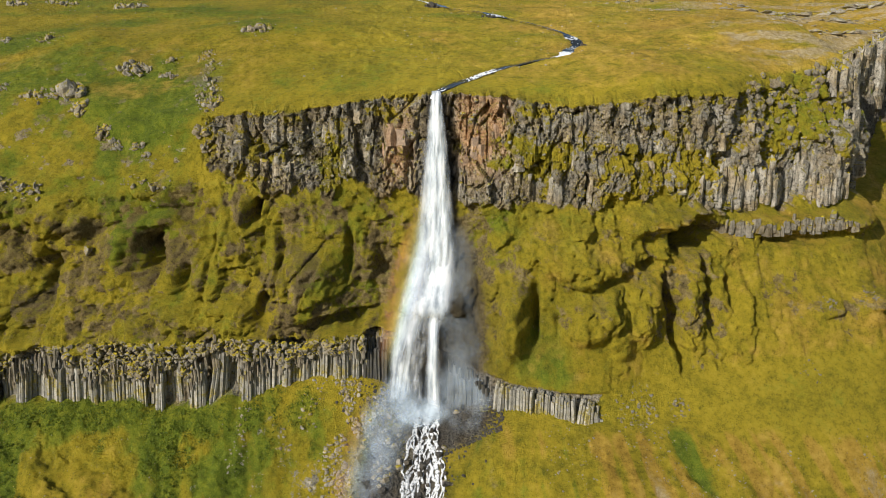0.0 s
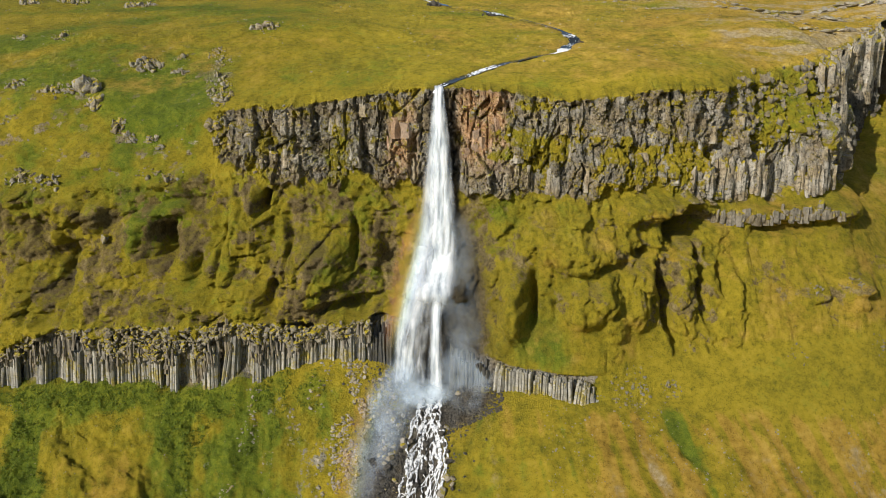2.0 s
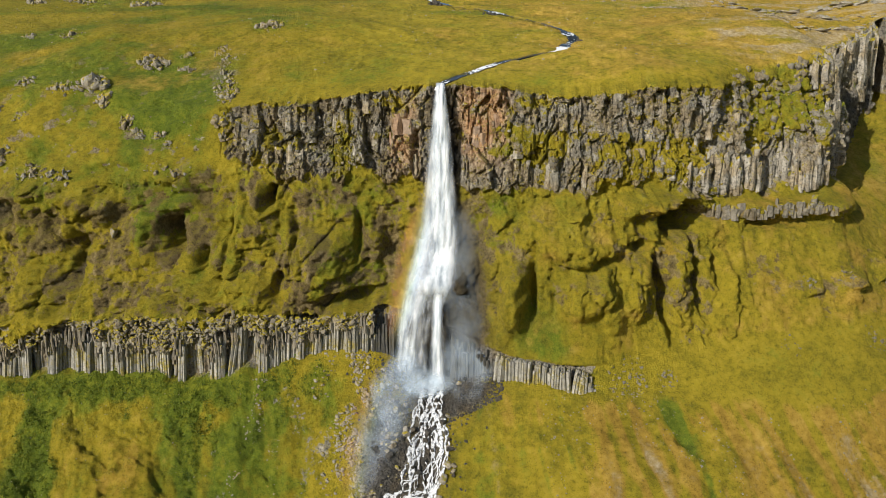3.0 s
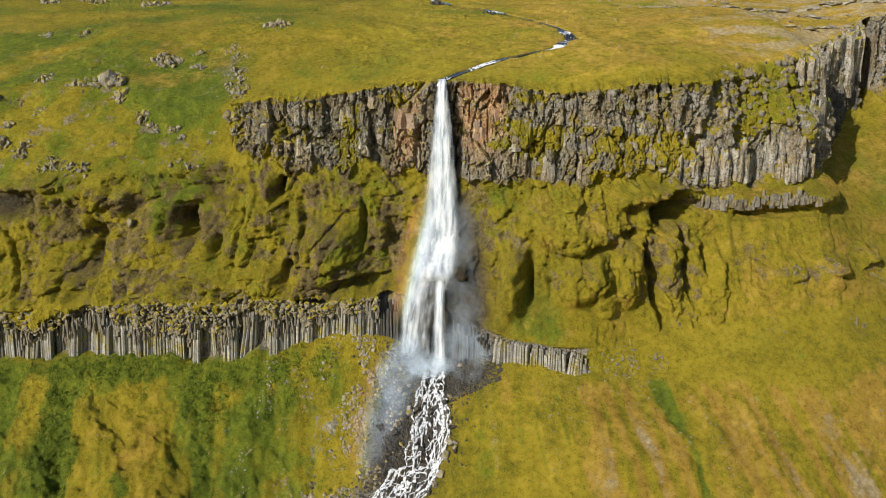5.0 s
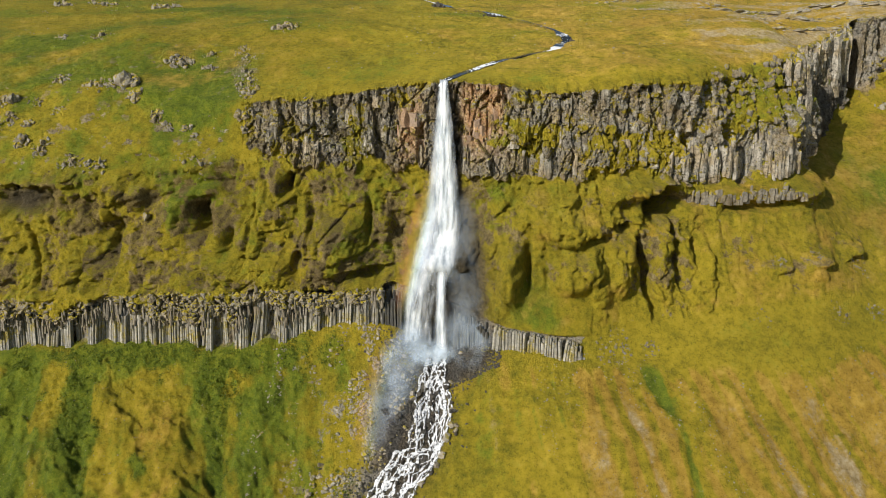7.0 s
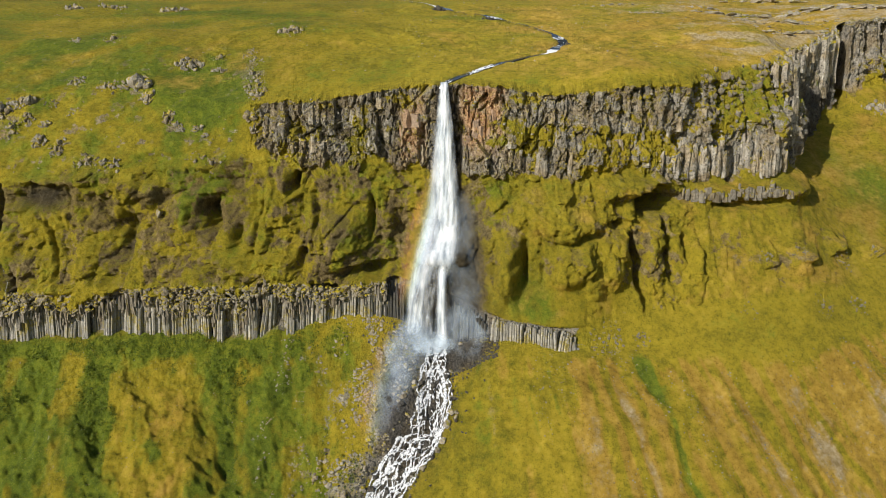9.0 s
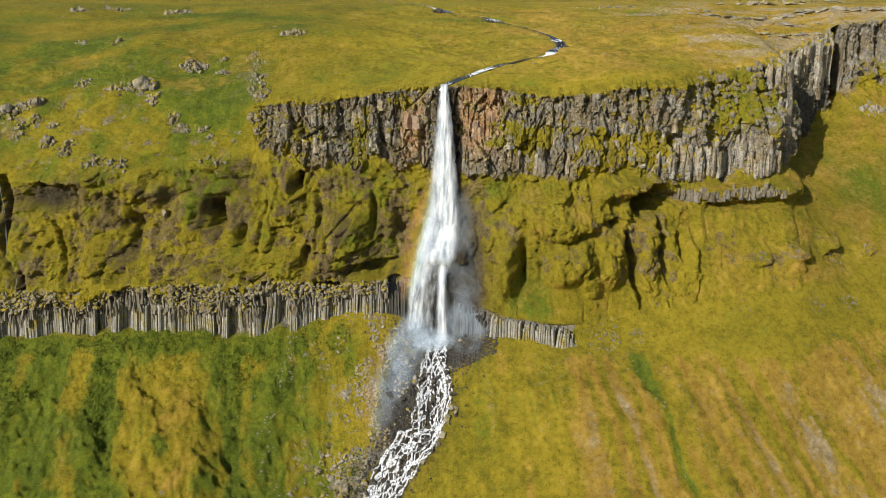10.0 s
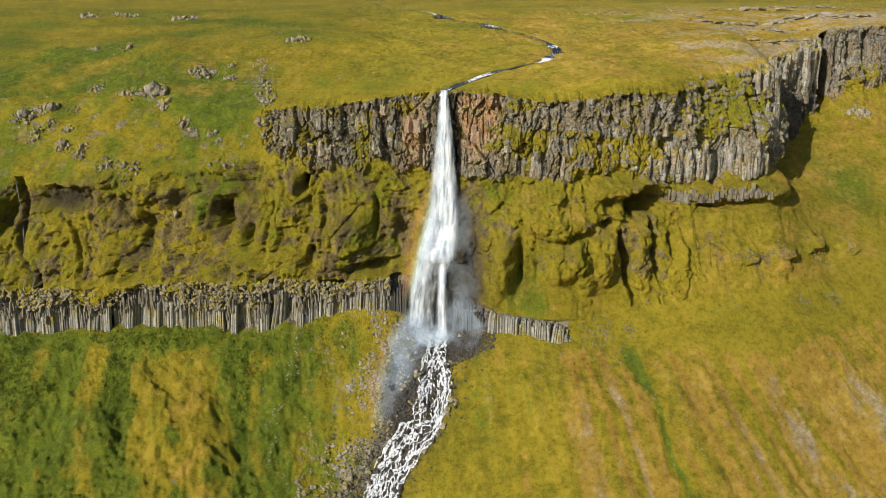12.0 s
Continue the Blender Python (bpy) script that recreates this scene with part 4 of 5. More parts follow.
def ground_at(x, y, v0=0.0, v1=20.0):
    """The sheet's height at a place in plan, on the stretch between two guide lines."""
    near = lookup(v0, v1, "z").find_n((x, y, 0), 3)
    w = [1 / (d + 0.05) for _, _, d in near]
    return float(sum(flat_z[i] * k for (_, i, _), k in zip(near, w)) / sum(w))


def ground_facing(x, z, v0=6.0, v1=10.2):
    """The sheet's y at a place seen from the valley, between two guide lines."""
    return float(min(flat_y[i] for _, i, _ in lookup(v0, v1, "y").find_n((x, z, 0), 6)))


# ---------------------------------------------------------------- stones
def rock_shape(seed, rough=0.28, sub=2, squash=(1.0, 0.8, 0.65), flats=6):
    """A broken stone about 2 m across: a ball cut by a few random planes and roughened."""
    rng = random.Random(seed)
    bm = bmesh.new()
    bmesh.ops.create_icosphere(bm, subdivisions=sub, radius=1.0)
    cuts = []
    for _ in range(flats):
        n = Vector((rng.gauss(0, 1), rng.gauss(0, 1), rng.gauss(0, 1))).normalized()
        cuts.append((n, rng.uniform(0.42, 0.8)))
    for v in bm.verts:
        p = v.co.copy()
        for n, d in cuts:
            e = p.dot(n) - d
            if e > 0:
                p -= n * e * 0.97
        p *= 1 + rough * 0.5 * noise.noise(p * 1.7 + Vector((seed * 3.1, 0, 0))) + rough * 0.25 * noise.noise(p * 4.0 + Vector((0, seed * 2.3, 0)))
        v.co = Vector((p.x * squash[0], p.y * squash[1], p.z * squash[2]))
    verts, faces = [v.co[:] for v in bm.verts], [[v.index for v in f.verts] for f in bm.faces]
    bm.free()
    return np.array(verts), np.array(faces)


SHAPES_BIG = [rock_shape(10 + i, 0.55, 2, (1.0, random.uniform(0.7, 0.95), random.uniform(0.6, 0.9)), 15) for i in range(8)]
SHAPES_SMALL = [rock_shape(40 + i, 0.4, 1, (1.0, random.uniform(0.7, 1.0), random.uniform(0.5, 0.8)), 9) for i in range(6)]


def stone_meshes(name, shapes, material):
    return [mesh_from(name, v, f, material) for v, f in shapes]


def spin(rng, tilt=25):
    return Euler((radians(rng.uniform(-tilt, tilt)), radians(rng.uniform(-tilt, tilt)), rng.uniform(0, 6.283))).to_matrix().to_4x4()


def heap(name, spots, material, shapes, rng, tilt=30):
    """Many small stones joined into one mesh; spots: (x, y, z, size)."""
    vs, fs, n = [], [], 0
    for x, y, z, s in spots:
        v, f = shapes[rng.randrange(len(shapes))]
        m = np.array(spin(rng, tilt).to_3x3())
        vs.append(v @ m.T * s * 0.5 + (x, y, z))
        fs.append(f + n)
        n += len(v)
    return quick_mesh(name, np.concatenate(vs), np.concatenate(fs), material)


rng = random.Random(7)
boulder_dry = stone_meshes("boulder", SHAPES_BIG, M_STONE)
boulder_pale = stone_meshes("boulder", SHAPES_BIG, M_STONE_PALE)
boulder_wet = stone_meshes("boulder", SHAPES_BIG, M_WET)
boulder_brown = stone_meshes("boulder", SHAPES_BIG, M_LEDGE)
slab_pale = stone_meshes("slab", SHAPES_BIG, M_SLAB)


def boulder(x, y, size, meshes, label, group, v0=0.0, v1=20.0, sink=0.22, tilt=25):
    z = ground_at(x, y, v0, v1)
    ob = new("boulder", meshes[rng.randrange(len(meshes))])
    ob.matrix_world = Matrix.Translation((x, y, z + size * 0.5 * (0.6 - sink * 2))) @ spin(rng, tilt) @ Matrix.Scale(size * 0.5, 4)
    return tagged(ob, label, "boulder", group)


def outcrop(x, y, spread, count, size, meshes, label, v0=0.0, v1=20.0, name="rock_outcrop", stretch=(1.0, 0.7), flat=1.0):
    """A knot of bedrock: several broken blocks that stand in the turf as one thing."""
    base = new(name)
    base.location = (x, y, ground_at(x, y, v0, v1))
    for i in range(int(count * 3.6)):
        a, r = rng.uniform(0, 6.283), spread * math.sqrt(rng.random())
        bx, by = x + r * math.cos(a) * stretch[0], y + r * math.sin(a) * stretch[1]
        s = size * 1.5 * rng.choice((0.3, 0.4, 0.55, 0.75, 1.05)) * rng.uniform(0.8, 1.1) * (1.25 - 0.75 * r / spread)
        ob = part("rock", meshes[rng.randrange(len(meshes))], base)
        ob.matrix_local = Matrix.Translation(Vector((bx, by, ground_at(bx, by, v0, v1) + 0.14 * s * flat)) - base.location) @ spin(rng, 35 * flat) @ Matrix.Diagonal((s * 0.5, s * 0.42, s * rng.uniform(0.45, 0.8) * flat, 1))
    return tagged(base, label, "rock outcrop", "outcrops in the turf")


# ---------------------------------------------------------------- waterfall
def strand(name, line, seed, density, parent, label="", rows=110, cols=22, across=2.2, depth=0.35, soft_edge=0.3, bulge=0.5, fade=1.8):
    """A sheet of falling water; line: (x, y, z, width) from top to foot."""
    p = smooth_path(line, rows)
    rock_y = np.array([min(ground_facing(a + k * w * 0.4, c, 6.0, 10.4) for k in (-1, 0, 1)) for a, b, c, w in p])
    front = np.where(p[:, 2] < 43.9, np.minimum(p[:, 1], rock_y - np.where(p[:, 2] < 13, 1.1, 0.5)), p[:, 1])
    for _ in range(8):
        front[1:-1] += 0.3 * (front[2:] + front[:-2] - 2 * front[1:-1])
    p[:, 1] = front
    s = np.linspace(-1, 1, cols)
    X = p[:, :1] + s[None] * p[:, 3:4] * 0.5
    Z = np.repeat(p[:, 2:3], cols, 1)
    Y = p[:, 1:2] - bulge * (1 - s[None] ** 2) * np.minimum(1, p[:, 3:4] / 4)
    fall = np.concatenate([[0], np.cumsum(np.hypot(np.diff(p[:, 1]), np.diff(p[:, 2])))])[:, None]
    Y = Y - depth * fbm(X * 1.5 + seed, fall / 5.0, 0, 3, seed + 200) - 0.3 * depth * fbm(X * 4 + seed, fall / 2.0, 0, 2, seed + 201)
    X = X + 0.25 * np.abs(s)[None] ** 3 * np.sign(s)[None] * fbm(fall / 1.8 + 0 * X, s[None] + seed, 0, 3, seed + 202)
    uv = np.stack(np.broadcast_arrays((s[None] + 1) / 2, fall), -1)
    return part(name, grid_mesh(name, np.stack([X, Y, Z], -1), rows, cols, water_material(name + "_water", density, seed, across, soft_edge=soft_edge, length=float(fall[-1, 0]), fade=fade), uv=uv), parent, label)


waterfall = new("waterfall")
waterfall.location = (0, 0, 0)
tagged(waterfall, "tall white waterfall plunging over a mossy basalt cliff", "waterfall")
strand("plunge", [(-1.0, 126.3, 46.2, 1.6), (-1.0, 125, 45.9, 1.8), (-1.0, 124.2, 43.9, 2.2), (-1.0, 123.4, 38.7, 3.6), (-1.05, 122.4, 34.5, 4.4), (-1.1, 121.3, 30.4, 5.2), (-1.1, 120, 26.2, 6.4), (-1.4, 118.7, 22, 7.2), (-1.5, 117.9, 19.6, 7.4), (-1.9, 117.0, 16.4, 7.0), (-2.4, 115.6, 13.0, 6.0)], 3, 0.50, waterfall, "dense upper jet", soft_edge=0.6, fade=5.0)
strand("inner_jet", [(-0.9, 124.5, 45, 1.4), (-0.8, 122.7, 38.7, 2.4), (-0.7, 121.6, 33.5, 2.8), (-0.6, 120.5, 28.3, 3.4), (-0.7, 118.7, 23, 4.2), (-0.9, 117.7, 18.8, 4.2), (-1.2, 116.6, 15.5, 3.4)], 13, 0.45, waterfall, across=1.8, soft_edge=0.6, fade=4.0)
strand("veil", [(-1.2, 121.9, 39.7, 3.2), (-1.3, 120.3, 32.4, 6.0), (-1.6, 118.8, 26.1, 8.0), (-2.2, 117.2, 19.9, 9.4), (-3.2, 114.7, 14.1, 9.4), (-4.0, 111.8, 9.3, 8.4), (-4.1, 110.4, 5.1, 8.2), (-4.1, 109.8, 3.2, 8.6)], 11, -0.42, waterfall, "thin drifting water veil", across=1.6, soft_edge=0.9)
strand("west_leg", [(-2.6, 118.6, 22.5, 5.0), (-3.9, 116.1, 17.8, 4.8), (-5.0, 113.7, 14.1, 4.4), (-5.8, 111.4, 10.3, 3.8), (-6.2, 110.3, 6.6, 3.4), (-6.3, 109.8, 3.6, 3.6)], 5, 0.30, waterfall, cols=18, rows=70, soft_edge=0.6)
strand("east_leg", [(-0.6, 118.6, 21.5, 3.4), (-1.1, 116.1, 17.3, 2.6), (-1.4, 113.7, 14, 2.1), (-1.5, 111.4, 10.3, 2.1), (-1.5, 110.2, 6.2, 2.5), (-1.5, 109.8, 3.4, 3.0), (-1.6, 109.5, 1.6, 3.8)], 7, 0.62, waterfall, cols=14, rows=70, soft_edge=0.9)
strand("middle_leg", [(-2.2, 116.4, 17.8, 3.4), (-3.0, 113.3, 13.5, 3.0), (-3.6, 111.0, 9.8, 2.6), (-3.9, 110.2, 5.1, 2.8), (-4.0, 109.9, 3, 3.4)], 9, -0.20, waterfall, cols=12, rows=50, soft_edge=0.7)

rivulet = tagged(new("rivulet"), "thin white rivulet in a dark mossy gulch", "stream")
strand("thread", [(-85.4, 123.0, 29.5, 0.3), (-83.0, 119.0, 23.9, 0.4), (-81.6, 115.0, 16.5, 0.4), (-77.8, 110.0, 13.4, 0.3), (-76.4, 108.0, 8.0, 0.3)], 17, -0.3, rivulet, rows=90, cols=5, depth=0.05, soft_edge=0.9, bulge=0.05)

# braided rapids below the plunge pool
casc = smooth_path([(x, y) for x, y in CASCADE], 150)
half_w = np.interp(casc[:, 1], [70.2, 83.3, 89.6, 93, 95.6, 99.8, 104.1, 107, 110.4], [2.4, 2.8, 3.1, 3.3, 3.4, 3.5, 3.0, 2.4, 2.2])
tang = np.gradient(casc, axis=0)
tang /= np.linalg.norm(tang, axis=1)[:, None]
cross = np.stack([-tang[:, 1], tang[:, 0]], 1)
mid_z = np.array([[ground_at(casc[i, 0] + cross[i, 0] * k * half_w[i], casc[i, 1] + cross[i, 1] * k * half_w[i], 9.7, 13) for k in np.linspace(-1, 1, 9)] for i in range(150)])
for _ in range(5):
    mid_z[1:-1] += 0.3 * (mid_z[2:] + mid_z[:-2] - 2 * mid_z[1:-1])
run_m = np.concatenate([[0], np.cumsum(np.linalg.norm(np.diff(casc, axis=0), axis=1))]) * 1.35
fine_i = np.linspace(0, 149, 420)
run_f = np.interp(fine_i, np.arange(150), run_m)
half_f = np.interp(fine_i, np.arange(150), half_w)
rv, rf, ruv, n = [], [], [], 0
STRANDS = 18
for j in range(STRANDS):
    home = -0.86 + 1.72 * (j + 0.5) / STRANDS
    off = 0.92 * np.tanh(home + 0.60 * fbm(run_f / 4.6, j * 7.3, 0, 3, 301) + 0.14 * fbm(run_f / 1.1, j * 3.1, 0, 2, 302)) / np.tanh(1.15)
    w = (0.21 + 0.26 * fbm(run_f / 3.2, j * 5.7, 0, 2, 303) + 0.16 * fbm(run_f / 0.9, j * 2.2, 0, 2, 304)).clip(0.04, 0.55)
    for c in range(5):
        o = off * half_f + (c - 2) / 2 * w
        px_ = np.interp(fine_i, np.arange(150), casc[:, 0]) + np.interp(fine_i, np.arange(150), cross[:, 0]) * o
        py_ = np.interp(fine_i, np.arange(150), casc[:, 1]) + np.interp(fine_i, np.arange(150), cross[:, 1]) * o
        k = np.clip((o / half_f + 1) * 4, 0, 7.999)
        k0, i0 = k.astype(int), np.clip(fine_i.astype(int), 0, 148)
        ti, tk = fine_i - i0, k - k0
        pz_ = (mid_z[i0, k0] * (1 - tk) + mid_z[i0, k0 + 1] * tk) * (1 - ti) + (mid_z[i0 + 1, k0] * (1 - tk) + mid_z[i0 + 1, k0 + 1] * tk) * ti
        rv.append(np.stack([px_, py_, pz_ + 0.34 + 0.012 * j - 0.05 * (c - 2) ** 2 + 0.12 * fbm(px_ * 1.4, py_ * 1.4, 0, 3, 305)], 1))
        ruv.append(np.stack([np.full(420, c / 4), run_f], 1))
    # points run strand by strand, column by column
    i = np.arange(419)
    for c in range(4):
        p0 = n + c * 420 + i
        rf.append(np.stack([p0, p0 + 1, p0 + 421, p0 + 420], 1))
    n += 5 * 420
rapids_mesh = quick_mesh("rapids", np.concatenate(rv), np.concatenate(rf), M_RAPID, True)
rapids_mesh.uv_layers.new(name="UVMap").data.foreach_set("uv", np.concatenate(ruv)[np.concatenate(rf).ravel()].astype(np.float32).ravel())
tagged(new("rapids", rapids_mesh), "braided white rapids tumbling over dark wet stones", "stream", kind="structure")

# brook on the moor
brk = smooth_path([(x, y) for x, y in BROOK], 260)
tang = np.gradient(brk, axis=0)
tang /= np.linalg.norm(tang, axis=1)[:, None]
cross = np.stack([-tang[:, 1], tang[:, 0]], 1)
foam = np.interp(np.linspace(0, 14, 260), [0, 0.3, 0.7, 1.1, 1.6, 2.2, 2.7, 3.2, 4.4, 4.7, 5.6, 5.9, 6.4, 7.0, 7.5, 8.0, 9.6, 10.0, 10.4, 12.0, 12.3, 14], [0.9, 0.3, 0.15, 0.5, 0.1, 0.6, 0.65, 0.1, 0.1, 0.75, 0.8, 0.2, 0.55, 0.2, 0.6, 0.1, 0.1, 0.7, 0.1, 0.1, 0.7, 0.1])
half_b = np.interp(np.linspace(0, 14, 260), [0, 1, 2.5, 4.0, 4.7, 5.6, 6.4, 7.4, 8.0, 8.6, 9.6, 10.0, 10.5, 11.6, 12.0, 12.5, 14], [0.75, 0.8, 1.0, 0.6, 1.9, 2.2, 1.0, 1.7, 0.35, 0.16, 0.16, 1.5, 0.16, 0.16, 1.6, 0.18, 0.16]) * (1 + 0.25 * fbm(np.linspace(0, 60, 260), 0, 0, 2, 311))
s = np.linspace(-1, 1, 7)
bx_, by_ = brk[:, :1] + cross[:, :1] * s * half_b[:, None], brk[:, 1:] + cross[:, 1:] * s * half_b[:, None]
mid_z = np.array([ground_at(a, b, 3.4, 6.04) for a, b in brk])
for _ in range(10):
    mid_z[1:-1] += 0.3 * (mid_z[2:] + mid_z[:-2] - 2 * mid_z[1:-1])
bz_ = mid_z[:, None] + 0.30 + 0.05 * fbm(bx_ * 2, by_ * 2, 0, 2, 305)
brook_mesh = grid_mesh("brook", np.stack([bx_, by_, bz_], -1), 260, 7, M_BROOK)
a = brook_mesh.attributes.new("foam", "FLOAT", "POINT")
a.data.foreach_set("value", np.repeat(foam[:, None], 7, 1).astype(np.float32).ravel())
tagged(new("brook", brook_mesh), "narrow dark moorland brook with white riffles", "brook", kind="structure")


# ---------------------------------------------------------------- spray
def spray(name, centre, wide, tall, seed, density, lean=0.0, shift=0.0, label="", bow=False):
    n = 14
    g = np.linspace(-1, 1, n)
    a, b = np.meshgrid(g, g)
    X = centre[0] + a * wide * 0.5 + shift * b
    Z = centre[2] + b * tall * 0.5
    Y = centre[1] + lean * b + 0.6 * a * a + 0.5 * fbm(a * 2 + seed, b * 2, 0, 2, seed)
    uv = np.stack([(a + 1) / 2, (b + 1) / 2], -1)
    ob = new(name, grid_mesh(name, np.stack([X, Y, Z], -1), n, n, spray_material(name + "_mist", density, seed, bow), uv=uv))
    return ob


for i, (c, w, h, d, lean, shift) in enumerate([
        ((-8.2, 105.2, 1.0), 10.0, 11.0, 0.32, 4.6, 1.4), ((-10.6, 101.4, -3.2), 9.0, 12.0, 0.22, 5.4, 1.4), ((-6.0, 107.6, 4.0), 9.0, 9.0, 0.40, 3.0, 0.6),
        ((2.8, 107.2, 5.2), 10.0, 9.0, 0.32, 3.6, -0.8), ((2.6, 111.1, 13.4), 7.0, 14.0, 0.16, 6.5, -0.6), ((2.6, 115.9, 21.9), 6.0, 12.0, 0.14, 4.0, -0.2), ((-3.4, 107.9, 2.4), 11.0, 4.6, 0.62, 1.0, 0.0)]):
    tagged(spray("spray_cloud", c, w, h, 31 + 7 * i, d, lean, shift), "thin white spray drifting beside the falling water", "spray", "spray round the waterfall", "stuff")
# two veils whose colours stand in for the rainbow's light
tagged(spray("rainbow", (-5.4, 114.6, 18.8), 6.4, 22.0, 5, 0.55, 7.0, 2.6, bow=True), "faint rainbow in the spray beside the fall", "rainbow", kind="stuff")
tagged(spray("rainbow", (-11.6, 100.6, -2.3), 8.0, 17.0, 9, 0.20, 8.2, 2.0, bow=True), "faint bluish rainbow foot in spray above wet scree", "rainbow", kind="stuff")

# ---------------------------------------------------------------- stones in and beside the rapids
path_x = lambda y: float(np.interp(y, casc[::-1, 1], casc[::-1, 0]))
for i in range(170):
    y = 76.8 + 32.0 * (i + rng.random()) / 170
    x = path_x(y) + rng.gauss(0, 1.9)
    boulder(x, y, rng.choice((0.6, 0.8, 1.0, 1.3)) * rng.uniform(0.85, 1.2), boulder_wet, "dark wet boulder in the white rapids", "stones in the rapids", 9.8, 13, 0.05)
for i in range(90):
    y = 79 + 30.5 * rng.random()
    side = -1 if rng.random() < 0.68 else 1
    x = path_x(y) + side * rng.uniform(2.8, 6.5 if side < 0 else 4.5)
    near = rng.random() < 0.45
    boulder(x, y, rng.choice((0.5, 0.7, 0.9, 1.2, 1.6)), boulder_wet if near else boulder_dry, "damp dark boulder on the scree" if near else "grey-brown boulder on the scree beside the rapids", "stones on the scree", 9.8, 13, 0.12)
for x, y, size in [(-0.4, 96.3, 2.4), (0.2, 98.2, 1.8), (-1.2, 94.4, 2.0), (0.4, 100.2, 1.5), (-2.0, 93.4, 1.6)]:
    boulder(x, y, size, boulder_dry, "brownish dry boulder at the rim of the rapids", "stones on the scree", 9.8, 13, 0.15)
for x, y, size in [(-22.0, 84.9, 3.2), (-25.5, 83.7, 2.6), (-19.0, 87.1, 1.8), (-17.2, 89.2, 1.6), (-20.0, 91.1, 1.7), (-23.8, 87.5, 1.6), (-18.4, 92.8, 1.4), (-21.0, 95.7, 1.3), (-15.9, 94.5, 1.5)]:
    boulder(x, y, size, boulder_dry, "large brown boulder on the lower scree", "stones on the scree", 9.8, 13, 0.2)
for i in range(70):
    y = rng.uniform(78, 107)
    x = path_x(y) - rng.uniform(7.5, 13.5) - 0.05 * (y - 92)
    if noise.noise(Vector((x / 2.5, y / 3.5, 8.0))) > -0.05:
        boulder(x, y, rng.choice((0.7, 0.9, 1.2, 1.6)) * rng.uniform(0.85, 1.15), boulder_pale if rng.random() < 0.6 else boulder_dry, "angular grey-brown boulder lying on the grassy scree", "stones on the scree", 9.8, 13, 0.1)
spots = []
for i in range(2600):
    y = 76.8 + 33.7 * rng.random()
    x = path_x(y) - 9.5 + rng.gauss(0, 3.0) - 0.10 * (y - 92)
    if noise.noise(Vector((x / 2.5, y / 3.5, 8.0))) > 0.0:
        spots.append((x, y, ground_at(x, y, 9.9, 13), rng.choice((0.25, 0.4, 0.6, 0.9)) * rng.uniform(0.8, 1.3)))
tagged(new("scree_stones", heap("scree_stones", spots, M_STONE, SHAPES_SMALL, rng)), "grey scree of small broken stones along the rapids", "scree", kind="stuff")
spots = []
for i in range(3000):
    y = 80.6 + 29.9 * rng.random()
    x = path_x(y) + rng.gauss(-2.6, 3.4)
    if rng.random() < 0.3:
        x, y = rng.uniform(0, 8.5), rng.uniform(103.5, 110)
    if abs(x - path_x(y)) > 2.4:
        spots.append((x, y, ground_at(x, y, 9.9, 13), rng.uniform(0.25, 0.75)))
tagged(new("wet_stones", heap("wet_stones", spots, M_WET, SHAPES_SMALL, rng)), "black wet stones round the foot of the fall", "scree", kind="stuff")

# loose stones on the slopes and the moor
spots = []
for i in range(2200):
    x, y = rng.uniform(-32, -10), rng.uniform(78.9, 107.9)
    if noise.noise(Vector((x / 3, y / 4, 3.0))) > 0.2:
        spots.append((x, y, ground_at(x, y, 10.05, 13), rng.choice((0.15, 0.25, 0.4, 0.6)) * rng.uniform(0.7, 1.3)))
for i in range(3000):
    x, y = rng.uniform(14, 86), rng.uniform(77.9, 109.7)
    if noise.noise(Vector(((x + 0.5 * y) / 5, y / 16, 9.0))) > 0.05:
        spots.append((x, y, ground_at(x, y, 10.05, 13), rng.choice((0.14, 0.2, 0.3, 0.42)) * rng.uniform(0.7, 1.3)))
for i in range(500):
    x, y = rng.uniform(-90, -30), rng.uniform(79.5, 105.5)
    spots.append((x, y, ground_at(x, y, 10.05, 13), rng.choice((0.1, 0.15, 0.25)) * rng.uniform(0.7, 1.3)))
for i in range(1800):
    x, y = rng.uniform(-105, 112), rng.uniform(120.5, 242.7)
    if noise.noise(Vector((x / 12, y / 12, 5.0))) > 0.08 and (x < -34 or y > 134.8):
        spots.append((x, y, ground_at(x, y, 3.0, 7.4 if x < -34 else 5.9), rng.choice((0.2, 0.3, 0.45, 0.6)) * rng.uniform(0.7, 1.3)))
tagged(new("field_stones", heap("field_stones", spots, M_STONE, SHAPES_SMALL, rng)), "small grey stones strewn over the grassy slopes", "stones", kind="stuff")

# outcrops on the western hill and the moor: (x, y, spread, count, size)
HILL_OUTCROPS = [
    (-88.4, 134.9, 2.2, 10, 1.7), (-85.4, 136.4, 2.0, 8, 1.3), (-82.7, 137.0, 1.2, 6, 2.3), (-84.6, 132.0, 2.2, 9, 1.1), (-81.6, 133.3, 1.6, 7, 1.3), (-77.9, 132.0, 1.1, 7, 1.2),
    (-78.1, 129.0, 1.5, 8, 1.4), (-73.6, 127.2, 2.2, 9, 1.2), (-78.2, 136.8, 1.4, 6, 0.9), (-74.8, 142.3, 2.2, 8, 1.0), (-73.0, 133.8, 1.2, 6, 0.8),
]
